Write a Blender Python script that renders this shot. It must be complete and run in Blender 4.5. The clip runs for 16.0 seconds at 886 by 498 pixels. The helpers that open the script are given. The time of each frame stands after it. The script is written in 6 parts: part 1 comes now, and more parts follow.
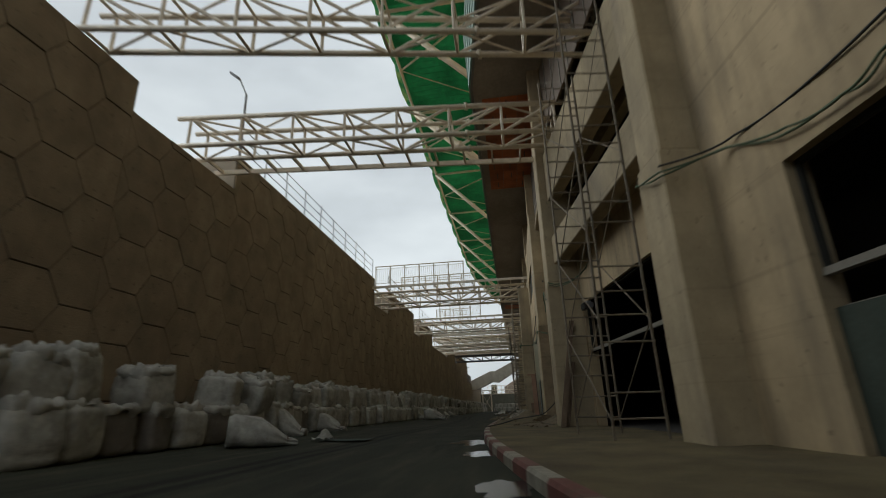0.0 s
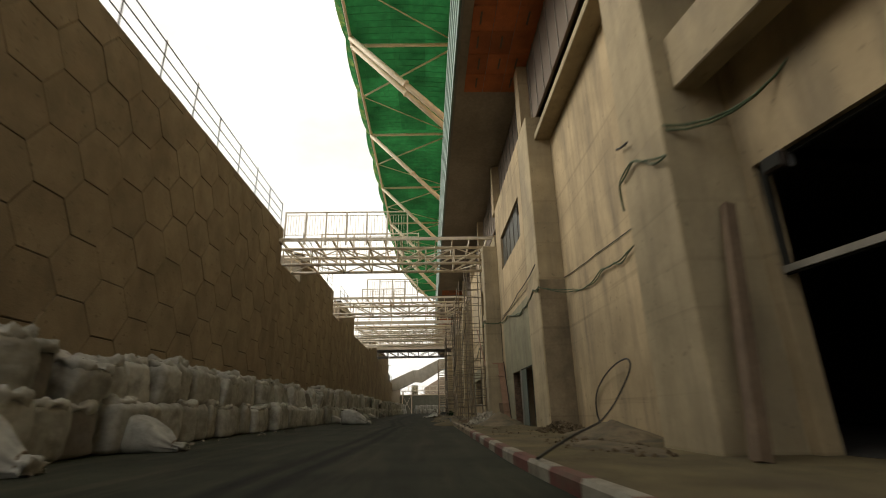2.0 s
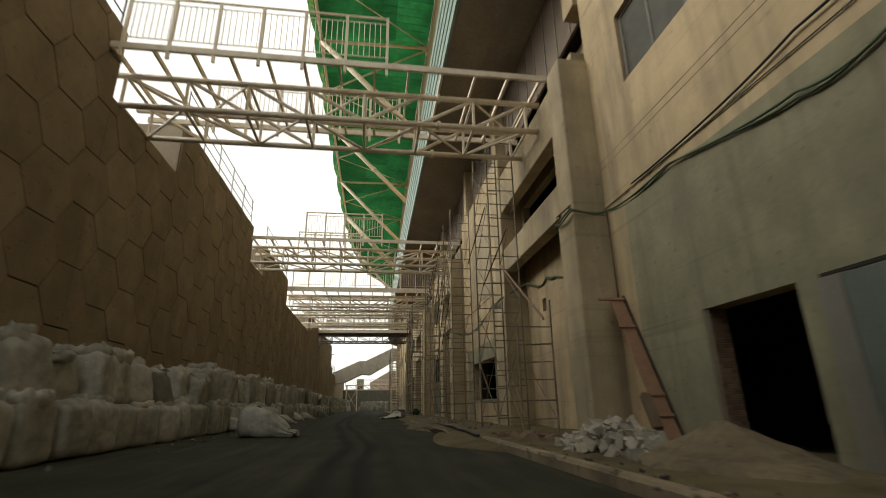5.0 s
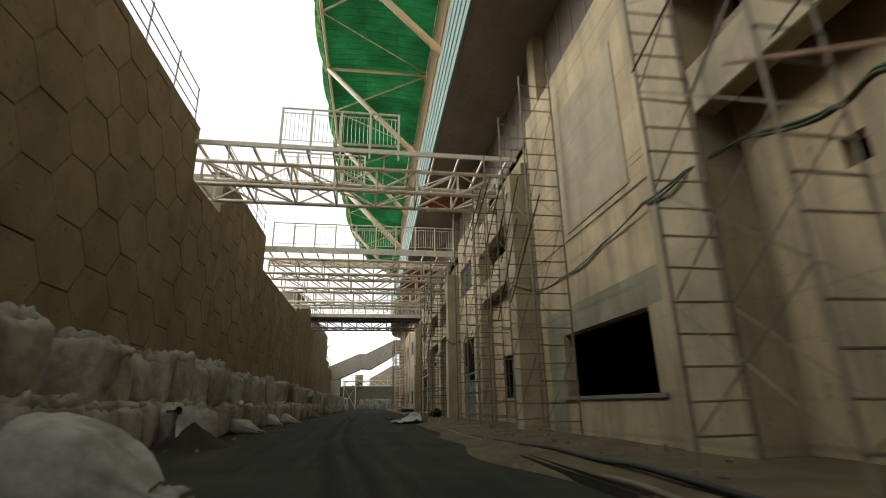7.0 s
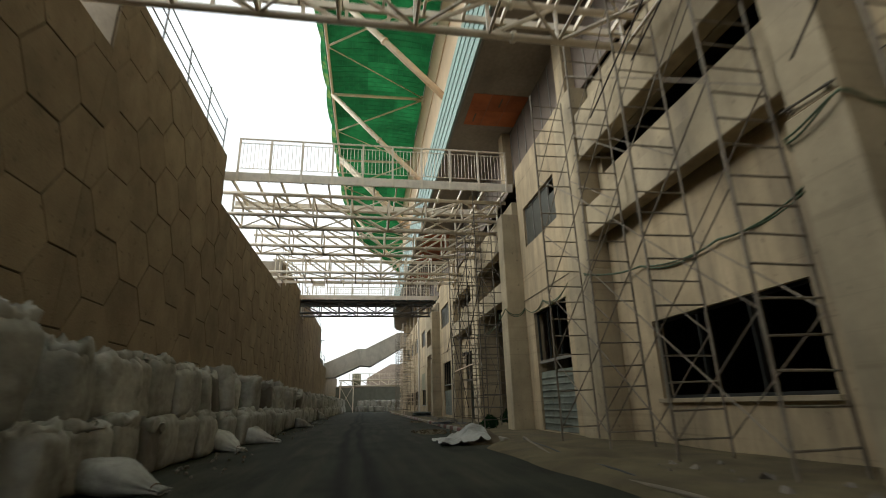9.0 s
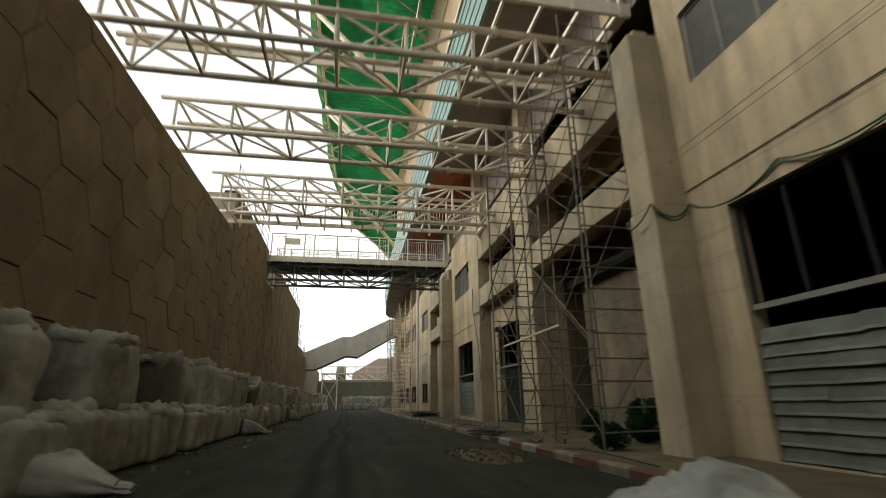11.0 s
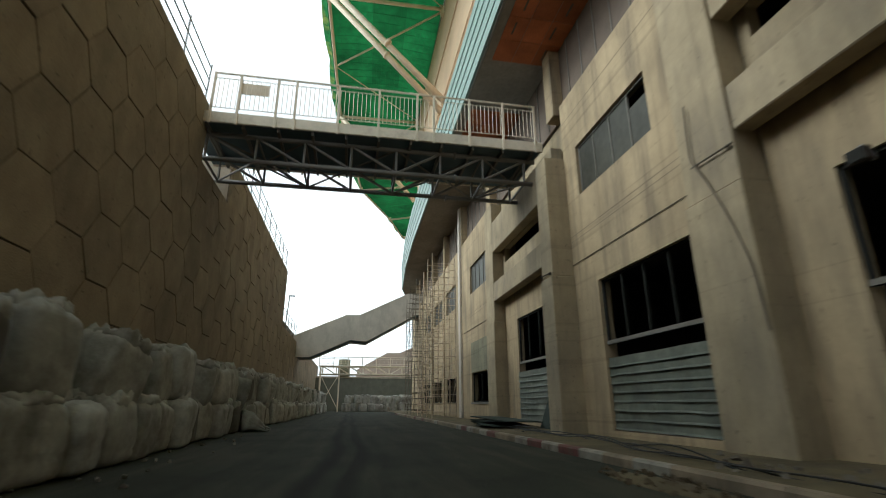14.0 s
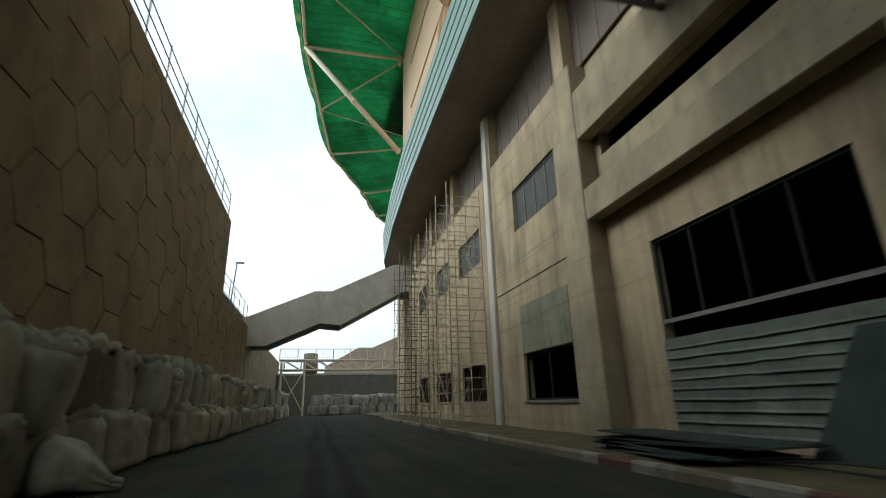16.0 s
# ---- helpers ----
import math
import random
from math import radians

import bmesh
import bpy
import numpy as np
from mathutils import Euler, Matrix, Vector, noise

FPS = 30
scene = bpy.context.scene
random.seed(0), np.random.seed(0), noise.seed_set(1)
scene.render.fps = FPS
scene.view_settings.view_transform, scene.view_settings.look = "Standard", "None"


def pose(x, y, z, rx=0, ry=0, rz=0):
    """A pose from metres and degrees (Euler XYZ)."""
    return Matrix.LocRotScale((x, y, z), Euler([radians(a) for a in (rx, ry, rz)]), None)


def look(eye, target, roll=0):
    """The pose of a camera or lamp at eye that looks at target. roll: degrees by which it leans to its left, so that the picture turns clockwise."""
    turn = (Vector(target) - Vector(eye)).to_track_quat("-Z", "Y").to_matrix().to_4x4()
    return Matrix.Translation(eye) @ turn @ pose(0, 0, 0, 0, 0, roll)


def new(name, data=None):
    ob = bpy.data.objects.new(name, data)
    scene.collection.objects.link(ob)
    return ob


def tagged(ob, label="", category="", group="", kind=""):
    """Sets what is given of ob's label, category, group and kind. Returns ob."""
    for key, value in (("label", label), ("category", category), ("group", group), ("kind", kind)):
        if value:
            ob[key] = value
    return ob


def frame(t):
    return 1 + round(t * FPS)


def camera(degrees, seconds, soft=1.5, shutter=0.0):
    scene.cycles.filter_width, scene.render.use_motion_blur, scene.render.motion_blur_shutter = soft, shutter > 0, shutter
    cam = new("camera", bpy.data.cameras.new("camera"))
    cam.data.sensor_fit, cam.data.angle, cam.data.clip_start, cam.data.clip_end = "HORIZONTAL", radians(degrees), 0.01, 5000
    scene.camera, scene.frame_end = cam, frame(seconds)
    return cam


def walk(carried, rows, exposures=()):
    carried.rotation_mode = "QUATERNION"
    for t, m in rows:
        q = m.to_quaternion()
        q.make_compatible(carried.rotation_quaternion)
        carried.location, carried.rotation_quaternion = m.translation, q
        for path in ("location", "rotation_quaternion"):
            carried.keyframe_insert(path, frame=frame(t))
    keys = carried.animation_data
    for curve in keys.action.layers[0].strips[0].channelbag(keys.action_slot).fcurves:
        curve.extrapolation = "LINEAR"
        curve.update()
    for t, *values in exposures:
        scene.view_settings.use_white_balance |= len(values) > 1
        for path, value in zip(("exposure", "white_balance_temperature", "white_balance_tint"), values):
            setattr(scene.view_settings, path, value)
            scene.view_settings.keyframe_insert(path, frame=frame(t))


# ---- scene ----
cam = camera(85.4, 16.0, soft=0.95, shutter=0.5)
PATH = [
    (0, (-1.511, -1.069, 0.764), (-1.768, 0.809, 1.401), -1.8),
    (0.5, (-2.335, 1.61, 0.773), (-2.481, 3.504, 1.399), -2.5),
    (1, (-2.96, 4.156, 0.76), (-3.02, 6.055, 1.382), -2.1),
    (1.5, (-3.414, 6.923, 0.74), (-3.401, 8.819, 1.374), -1.8),
    (2, (-3.886, 9.791, 0.768), (-3.825, 11.686, 1.405), -1.2),
    (2.5, (-4.235, 12.599, 0.837), (-4.133, 14.494, 1.467), -1.1),
    (3, (-4.575, 15.252, 0.909), (-4.428, 17.143, 1.541), -1.5),
    (3.5, (-4.912, 17.987, 0.891), (-4.722, 19.874, 1.525), -1.6),
    (4, (-5.188, 20.536, 0.887), (-4.96, 22.423, 1.513), -1.4),
    (6.5, (-5.612, 34.199, 0.9), (-5.315, 36.078, 1.519), -0.6),
    (7, (-5.917, 37.354, 1.006), (-5.632, 39.236, 1.619), -0.9),
    (7.5, (-6.263, 40.248, 1.073), (-5.984, 42.129, 1.693), -1.3),
    (8, (-6.684, 43.035, 1.143), (-6.395, 44.919, 1.749), -1.9),
    (8.5, (-6.864, 46.388, 1.209), (-6.561, 48.272, 1.811), -1.9),
    (9, (-6.934, 49.271, 1.23), (-6.621, 51.149, 1.842), -1.6),
    (11.5, (-7.057, 64.064, 1.147), (-6.689, 65.935, 1.751), -0.8),
    (12, (-7.126, 67.237, 1.115), (-6.759, 69.108, 1.718), -0.7),
    (12.5, (-7.158, 70.205, 1.084), (-6.784, 72.078, 1.677), -0.8),
    (13, (-7.096, 73.304, 1.048), (-6.722, 75.172, 1.655), -1.0),
    (13.5, (-7.122, 76.493, 1.02), (-6.768, 78.36, 1.643), -0.4),
    (14, (-7.196, 79.27, 1.002), (-6.852, 81.142, 1.617), -0.1),
    (14.5, (-7.322, 82.324, 1.009), (-6.962, 84.191, 1.629), -0.3),
    (15, (-7.399, 85.101, 1.035), (-7.022, 86.959, 1.672), -0.4),
    (15.5, (-7.583, 88.188, 1.075), (-7.146, 90.035, 1.705), -1.0),
    (16, (-7.575, 91.456, 1.122), (-7.094, 93.3, 1.729), -1.5),
]
EXPOSE = [(0.0, -0.66, 5600, 4), (0.5, -0.2, 6000, 5), (1.0, -0.04, 6200, 6), (2.0, 0.12, 6500, 7), (3.5, 0.11, 6550, 6), (6.5, 0.26, 6000, 5), (8.0, 0.39, 5700, 4), (9.0, 0.36, 5700, 4), (12.5, 0.38, 5900, 5), (14.0, 0.38, 5400, 1), (15.0, 0.37, 5100, -1), (15.5, 0.3, 5150, -1), (16.0, 0.08, 5300, 0)]
walk(cam, [(t, look(eye, target, roll)) for t, eye, target, roll in PATH], exposures=EXPOSE)

# ---- light -------------------------------------------------------------
world = bpy.data.worlds.new("overcast_sky")
scene.world = world
world.use_nodes = True
wn, wl = world.node_tree.nodes, world.node_tree.links
wn.clear()
SUN_EL, SUN_ROT = radians(31), radians(284)
w_out, w_bg = wn.new("ShaderNodeOutputWorld"), wn.new("ShaderNodeBackground")
w_sky = wn.new("ShaderNodeTexSky")
w_sky.sky_type, w_sky.sun_disc, w_sky.sun_elevation, w_sky.sun_rotation = "NISHITA", False, SUN_EL, SUN_ROT
w_sky.dust_density, w_sky.air_density = 3.0, 1.0
w_co, w_map, w_no, w_ra, w_mix = (wn.new(k) for k in ("ShaderNodeTexCoord", "ShaderNodeMapping", "ShaderNodeTexNoise", "ShaderNodeValToRGB", "ShaderNodeMix"))
w_map.inputs["Scale"].default_value = (1.0, 1.0, 2.2)
w_no.inputs["Scale"].default_value, w_no.inputs["Detail"].default_value, w_no.inputs["Roughness"].default_value = 1.9, 6, 0.55
w_ra.color_ramp.elements[0].position, w_ra.color_ramp.elements[1].position = 0.34, 0.66
w_ra.color_ramp.elements[0].color, w_ra.color_ramp.elements[1].color = (8.3, 7.95, 7.4, 1), (12.6, 11.9, 10.8, 1)
w_mix.data_type = "RGBA"
w_mix.inputs[0].default_value = 0.92
wl.new(w_co.outputs["Generated"], w_map.inputs["Vector"])
wl.new(w_map.outputs["Vector"], w_no.inputs["Vector"])
wl.new(w_no.outputs["Fac"], w_ra.inputs["Fac"])
wl.new(w_sky.outputs["Color"], w_mix.inputs[6])
wl.new(w_ra.outputs["Color"], w_mix.inputs[7])
wl.new(w_mix.outputs[2], w_bg.inputs["Color"])
w_bg.inputs["Strength"].default_value = 0.115
wl.new(w_bg.outputs["Background"], w_out.inputs["Surface"])
sun = new("sun", bpy.data.lights.new("sun", "SUN"))
sun.data.energy, sun.data.angle, sun.data.color = 1.35, radians(24), (1.0, 0.90, 0.77)
sun.matrix_basis = look((0, 0, 60), (0 + math.sin(SUN_ROT) * math.cos(SUN_EL) * -60, math.cos(SUN_ROT) * math.cos(SUN_EL) * -60, 60 - 60 * math.sin(SUN_EL)))

# ---- materials ---------------------------------------------------------
def shade(name, base, rough=0.8, metal=0.0, spread=0.25, scale=1.2, grain=18.0, bump=0.25, stain=None, stain_amount=0.4,
          stain_scale=(0.6, 0.6, 0.25), per_object=0.0, per_island=0.0, spec=0.4, translucent=0.0, runs=0.0, pits=0.0, speckle=0.5):
    """A procedural surface: broad tone drift, fine grain, streaked stains and relief."""
    m = bpy.data.materials.new(name)
    m.use_nodes = True
    n, l = m.node_tree.nodes, m.node_tree.links
    bsdf, out = n["Principled BSDF"], n["Material Output"]
    geo = n.new("ShaderNodeNewGeometry")
    src = geo.outputs["Position"]
    big, fine = n.new("ShaderNodeTexNoise"), n.new("ShaderNodeTexNoise")
    big.inputs["Scale"].default_value, big.inputs["Detail"].default_value, big.inputs["Roughness"].default_value = scale, 5, 0.6
    fine.inputs["Scale"].default_value, fine.inputs["Detail"].default_value = grain, 4
    l.new(src, big.inputs["Vector"]), l.new(src, fine.inputs["Vector"])
    ramp = n.new("ShaderNodeMapRange")
    ramp.inputs["From Min"].default_value, ramp.inputs["From Max"].default_value = 0.3, 0.7
    ramp.inputs["To Min"].default_value, ramp.inputs["To Max"].default_value = 1 - spread, 1 + spread
    l.new(big.outputs["Fac"], ramp.inputs["Value"])
    ramp2 = n.new("ShaderNodeMapRange")
    ramp2.inputs["From Min"].default_value, ramp2.inputs["From Max"].default_value = 0.3, 0.7
    ramp2.inputs["To Min"].default_value, ramp2.inputs["To Max"].default_value = 1 - spread * speckle, 1 + spread * speckle
    l.new(fine.outputs["Fac"], ramp2.inputs["Value"])
    mul = n.new("ShaderNodeMath")
    mul.operation = "MULTIPLY"
    l.new(ramp.outputs["Result"], mul.inputs[0]), l.new(ramp2.outputs["Result"], mul.inputs[1])
    last = mul.outputs[0]
    for amount, node, socket in ((per_object, "ShaderNodeObjectInfo", "Random"), (per_island, "ShaderNodeNewGeometry", "Random Per Island")):
        if amount:
            info, rr, mm = n.new(node), n.new("ShaderNodeMapRange"), n.new("ShaderNodeMath")
            rr.inputs["To Min"].default_value, rr.inputs["To Max"].default_value = 1 - amount, 1 + amount
            l.new(info.outputs[socket], rr.inputs["Value"])
            mm.operation = "MULTIPLY"
            l.new(last, mm.inputs[0]), l.new(rr.outputs["Result"], mm.inputs[1])
            last = mm.outputs[0]
    tone = n.new("ShaderNodeVectorMath")
    tone.operation = "SCALE"
    tone.inputs[0].default_value = base
    l.new(last, tone.inputs["Scale"])
    colour = tone.outputs["Vector"]
    if stain:
        mp, sn, sr, mx = (n.new(k) for k in ("ShaderNodeMapping", "ShaderNodeTexNoise", "ShaderNodeMapRange", "ShaderNodeMix"))
        mp.inputs["Scale"].default_value = stain_scale
        sn.inputs["Scale"].default_value, sn.inputs["Detail"].default_value, sn.inputs["Roughness"].default_value = 1.6, 7, 0.62
        sr.inputs["From Min"].default_value, sr.inputs["From Max"].default_value = 0.48, 0.72
        sr.inputs["To Max"].default_value = stain_amount
        mx.data_type = "RGBA"
        mx.inputs[7].default_value = (*stain, 1)
        l.new(src, mp.inputs["Vector"]), l.new(mp.outputs["Vector"], sn.inputs["Vector"])
        l.new(sn.outputs["Fac"], sr.inputs["Value"]), l.new(sr.outputs["Result"], mx.inputs[0]), l.new(colour, mx.inputs[6])
        colour = mx.outputs[2]
    for amount, size, lo, hi in ((runs, (3.1, 3.1, 0.11), 0.53, 0.7), (runs, (0.07, 0.07, 5.5), 0.60, 0.68), (pits, (7.0, 7.0, 7.0), 0.66, 0.7)):
        if amount:
            mp, sn, sr, mm = (n.new(k) for k in ("ShaderNodeMapping", "ShaderNodeTexNoise", "ShaderNodeMapRange", "ShaderNodeVectorMath"))
            mp.inputs["Scale"].default_value = size
            sn.inputs["Scale"].default_value, sn.inputs["Detail"].default_value = 1.0, 4
            sr.inputs["From Min"].default_value, sr.inputs["From Max"].default_value = lo, hi
            sr.inputs["To Min"].default_value, sr.inputs["To Max"].default_value = 1.0, 1.0 - amount
            mm.operation = "SCALE"
            l.new(src, mp.inputs["Vector"]), l.new(mp.outputs["Vector"], sn.inputs["Vector"]), l.new(sn.outputs["Fac"], sr.inputs["Value"])
            l.new(colour, mm.inputs[0]), l.new(sr.outputs["Result"], mm.inputs["Scale"])
            colour = mm.outputs["Vector"]
    l.new(colour, bsdf.inputs["Base Color"])
    bsdf.inputs["Roughness"].default_value, bsdf.inputs["Metallic"].default_value = rough, metal
    bsdf.inputs["Specular IOR Level"].default_value = spec
    if bump:
        bp = n.new("ShaderNodeBump")
        bp.inputs["Strength"].default_value, bp.inputs["Distance"].default_value = bump, 0.02
        l.new(fine.outputs["Fac"], bp.inputs["Height"]), l.new(bp.outputs["Normal"], bsdf.inputs["Normal"])
    if translucent:
        tr, ms = n.new("ShaderNodeBsdfTranslucent"), n.new("ShaderNodeMixShader")
        l.new(colour, tr.inputs["Color"])
        ms.inputs[0].default_value = translucent
        l.new(bsdf.outputs[0], ms.inputs[1]), l.new(tr.outputs[0], ms.inputs[2]), l.new(ms.outputs[0], out.inputs["Surface"])
    return m


CONCRETE = shade("raw_concrete", (0.39, 0.318, 0.2), 0.85, spread=0.24, scale=0.6, grain=14, speckle=0.16, bump=0.15, stain=(0.17, 0.145, 0.115), stain_amount=0.6, stain_scale=(0.5, 0.5, 0.16), per_object=0.06, runs=0.14, pits=0.3)
PLASTER = shade("plastered_wall", (0.43, 0.336, 0.202), 0.85, spread=0.24, scale=0.45, grain=10, speckle=0.14, bump=0.15, stain=(0.15, 0.125, 0.09), stain_amount=0.75, stain_scale=(0.85, 0.85, 0.13), runs=0.18, pits=0.3)
RENDERED = shade("patched_grey_render", (0.245, 0.23, 0.15), 0.9, spread=0.22, scale=0.9, grain=12, speckle=0.2, stain=(0.15, 0.135, 0.10), stain_amount=0.6, runs=0.2, pits=0.3)
DARKBROWN = shade("dark_brown_plaster", (0.17, 0.132, 0.082), 0.9, spread=0.3, scale=0.7, grain=9, stain=(0.075, 0.078, 0.05), stain_amount=0.8, stain_scale=(0.7, 0.7, 0.3), runs=0.3, pits=0.4)
SMOOTHCOAT = shade("smooth_cement_coat", (0.37, 0.305, 0.205), 0.88, spread=0.2, scale=0.6, grain=12, speckle=0.15, bump=0.12, stain=(0.2, 0.175, 0.125), stain_amount=0.5, runs=0.1)
# Worn kerb and joint concrete; also carries the painted shade of a pilaster side.
WEATHERED_SHADED = shade("weathered_shaded_concrete", (0.25, 0.2, 0.132), 0.9, spread=0.35, scale=0.9, grain=12, speckle=0.2, stain=(0.12, 0.1, 0.068), stain_amount=0.7, stain_scale=(0.8, 0.8, 0.35), runs=0.15)
SOFFIT = shade("grey_soffit_concrete", (0.29, 0.25, 0.20), 0.85, spread=0.2, scale=0.35, grain=6, stain=(0.15, 0.13, 0.11), stain_scale=(0.5, 0.15, 0.5))
PANEL = shade("precast_hex_panel", (0.27, 0.212, 0.138), 0.92, spread=0.2, scale=0.9, grain=26, bump=0.7, stain=(0.17, 0.125, 0.08), stain_amount=0.6, stain_scale=(0.4, 0.4, 0.14), per_object=0.09, per_island=0.09, pits=0.4)
JOINT = shade("dark_joint_earth", (0.085, 0.064, 0.043), 0.95, spread=0.3)
PALE = shade("pale_abutment_concrete", (0.42, 0.36, 0.28), 0.85, spread=0.15, stain=(0.24, 0.2, 0.16))
ASPHALT = shade("worn_asphalt", (0.032, 0.0335, 0.0215), 0.9, spec=0.2, spread=0.38, scale=0.5, grain=45, bump=0.6, stain=(0.075, 0.067, 0.044), stain_amount=0.7, stain_scale=(1.3, 0.12, 1))
WET = shade("standing_water", (0.02, 0.02, 0.018), 0.12, spread=0.1, bump=0.0, spec=0.4)
SAND = shade("sandy_pavement", (0.12, 0.094, 0.046), 0.95, spread=0.38, scale=0.9, grain=40, bump=0.6, stain=(0.09, 0.07, 0.048), stain_scale=(0.6, 0.3, 1))
EARTH = shade("bare_earth", (0.11, 0.083, 0.048), 0.95, spread=0.3, scale=1.2, grain=30, bump=0.8)
KERB_WHITE = shade("white_kerb_paint", (0.3, 0.275, 0.215), 0.75, spread=0.2, scale=3, stain=(0.12, 0.095, 0.07), stain_amount=0.9, stain_scale=(1.1, 1.1, 1.1))
KERB_RED = shade("red_kerb_paint", (0.145, 0.055, 0.042), 0.75, spread=0.2, scale=3, stain=(0.115, 0.088, 0.058), stain_amount=1.0, stain_scale=(1.7, 1.7, 1.7))
BAG = shade("white_woven_bag", (0.38, 0.37, 0.33), 0.8, spread=0.2, scale=1.6, grain=7, bump=0.8, stain=(0.11, 0.098, 0.078), stain_amount=0.8, stain_scale=(0.9, 0.9, 0.7), per_object=0.14)
BAG_DARK = shade("grimy_woven_bag", (0.16, 0.145, 0.125), 0.8, spread=0.18, scale=1.6, grain=9, bump=0.5, stain=(0.14, 0.12, 0.09), per_object=0.15)
STEEL = shade("cream_painted_steel", (0.78, 0.69, 0.55), 0.45, spread=0.07, scale=1.5, grain=8, bump=0.05, stain=(0.33, 0.25, 0.17), stain_amount=0.35, stain_scale=(1.4, 1.4, 1.4))
ROOFSTEEL = shade("warm_cream_roof_steel", (0.92, 0.79, 0.60), 0.5, spread=0.06, scale=1.0, grain=6, bump=0.03, stain=(0.5, 0.36, 0.22), stain_amount=0.25, stain_scale=(0.8, 0.8, 0.8))
RAIL = shade("ivory_railing_paint", (0.80, 0.70, 0.55), 0.45, spread=0.06, scale=2, bump=0.03)
TUBE = shade("rusty_scaffold_tube", (0.21, 0.178, 0.13), 0.65, metal=0.2, spread=0.25, scale=2.5, stain=(0.12, 0.07, 0.04), stain_amount=0.6, stain_scale=(2, 2, 2), per_object=0.25)
CLAD = shade("tan_cladding", (0.68, 0.50, 0.32), 0.55, spread=0.08, scale=0.4, bump=0.05)
TEAL = shade("pale_teal_fascia", (0.23, 0.33, 0.285), 0.4, spread=0.1, scale=0.8, bump=0.03)
ORANGE = shade("orange_formwork_ply", (0.42, 0.125, 0.04), 0.7, spread=0.25, scale=1.1, per_object=0.22, stain=(0.22, 0.08, 0.035), stain_scale=(0.8, 0.8, 0.8))
NET = shade("green_roof_netting", (0.02, 0.125, 0.036), 0.8, spread=0.42, scale=0.22, grain=1.6, bump=0.0, per_island=0.3, translucent=0.5)
NETLIGHT = shade("pale_edge_netting", (0.06, 0.28, 0.09), 0.8, spread=0.35, scale=1.2, grain=3, bump=0.0, stain=(0.6, 0.62, 0.18), stain_amount=0.9, stain_scale=(0.5, 0.5, 0.5), translucent=0.6)
CORD = shade("dark_net_cord", (0.02, 0.11, 0.035), 0.8, bump=0.0)
DARKBAR = shade("dark_steel_bar", (0.035, 0.035, 0.031), 0.9, spread=0.15, spec=0.1)
LOUVRE = shade("brown_louvre", (0.15, 0.115, 0.085), 0.7, spread=0.15, scale=0.8)
FRAME = shade("grey_window_frame", (0.22, 0.21, 0.185), 0.5, metal=0.3, spread=0.1)
PALEFRAME = shade("dusty_steel_bar", (0.2, 0.185, 0.155), 0.5, spread=0.15)
# Lack of light in the rooms, put into a near-black colour.
DARK = shade("shade_painted_interior", (0.05, 0.045, 0.04), 0.95, spread=0.2)
SHEET = shade("corrugated_white_sheet", (0.132, 0.143, 0.108), 0.65, metal=0.0, spread=0.3, scale=1.1, grain=6, stain=(0.10, 0.115, 0.09), stain_amount=0.85, stain_scale=(0.7, 0.7, 1.2), per_object=0.18)
SHEETGREEN = shade("grey_green_sheet", (0.05, 0.064, 0.052), 0.8, metal=0.0, spread=0.25, stain=(0.085, 0.09, 0.07), spec=0.2)
DOORBLUE = shade("grey_blue_door_leaf", (0.115, 0.14, 0.118), 0.6, spread=0.12, stain=(0.17, 0.17, 0.15))
CABLE = shade("green_cable_sheath", (0.07, 0.10, 0.05), 0.6, spread=0.2, bump=0.0)
BLACKCABLE = shade("black_cable_sheath", (0.02, 0.02, 0.018), 0.6, spread=0.2, bump=0.0)
RUBBLE = shade("broken_concrete_rubble", (0.19, 0.165, 0.13), 0.9, spread=0.25, scale=3, per_object=0.2, per_island=0.25)
TIMBER = shade("weathered_timber", (0.16, 0.112, 0.072), 0.8, spread=0.2, scale=3, stain=(0.12, 0.075, 0.045))
PINK = shade("dusty_pink_timber", (0.25, 0.145, 0.09), 0.6, spread=0.2)
LEAF = shade("dusty_leaf", (0.013, 0.038, 0.014), 0.8, spread=0.3, per_object=0.2, per_island=0.3, spec=0.1)
FARGREY = shade("dark_grey_green_wall", (0.15, 0.15, 0.12), 0.9, spread=0.15, stain=(0.09, 0.09, 0.07))
FARWALL = shade("far_pinkish_concrete", (0.42, 0.33, 0.26), 0.9, spread=0.12)
STAIRC = shade("stair_flank_concrete", (0.60, 0.55, 0.47), 0.85, spread=0.12, scale=0.8, stain=(0.25, 0.22, 0.18), stain_amount=0.4)
LAMPGREY = shade("grey_lamp_metal", (0.25, 0.25, 0.25), 0.5, metal=0.5, spread=0.1)
# Truss steel in grey: the shade below the footbridge deck is in its colour.
SHADEDSTEEL = shade("deck_shaded_steel", (0.18, 0.17, 0.158), 0.5, spread=0.1, scale=1.5, grain=8, bump=0.05, stain=(0.2, 0.15, 0.1), stain_amount=0.3, stain_scale=(1.4, 1.4, 1.4))
TEALDECK = shade("blue_grey_deck_soffit", (0.1, 0.15, 0.18), 0.6, spread=0.15, scale=0.8)
GLASS = shade("dusty_window_glass", (0.072, 0.071, 0.057), 0.42, spread=0.25, scale=0.7, grain=5, bump=0.0, stain=(0.1, 0.095, 0.07), stain_amount=0.5, spec=0.12)


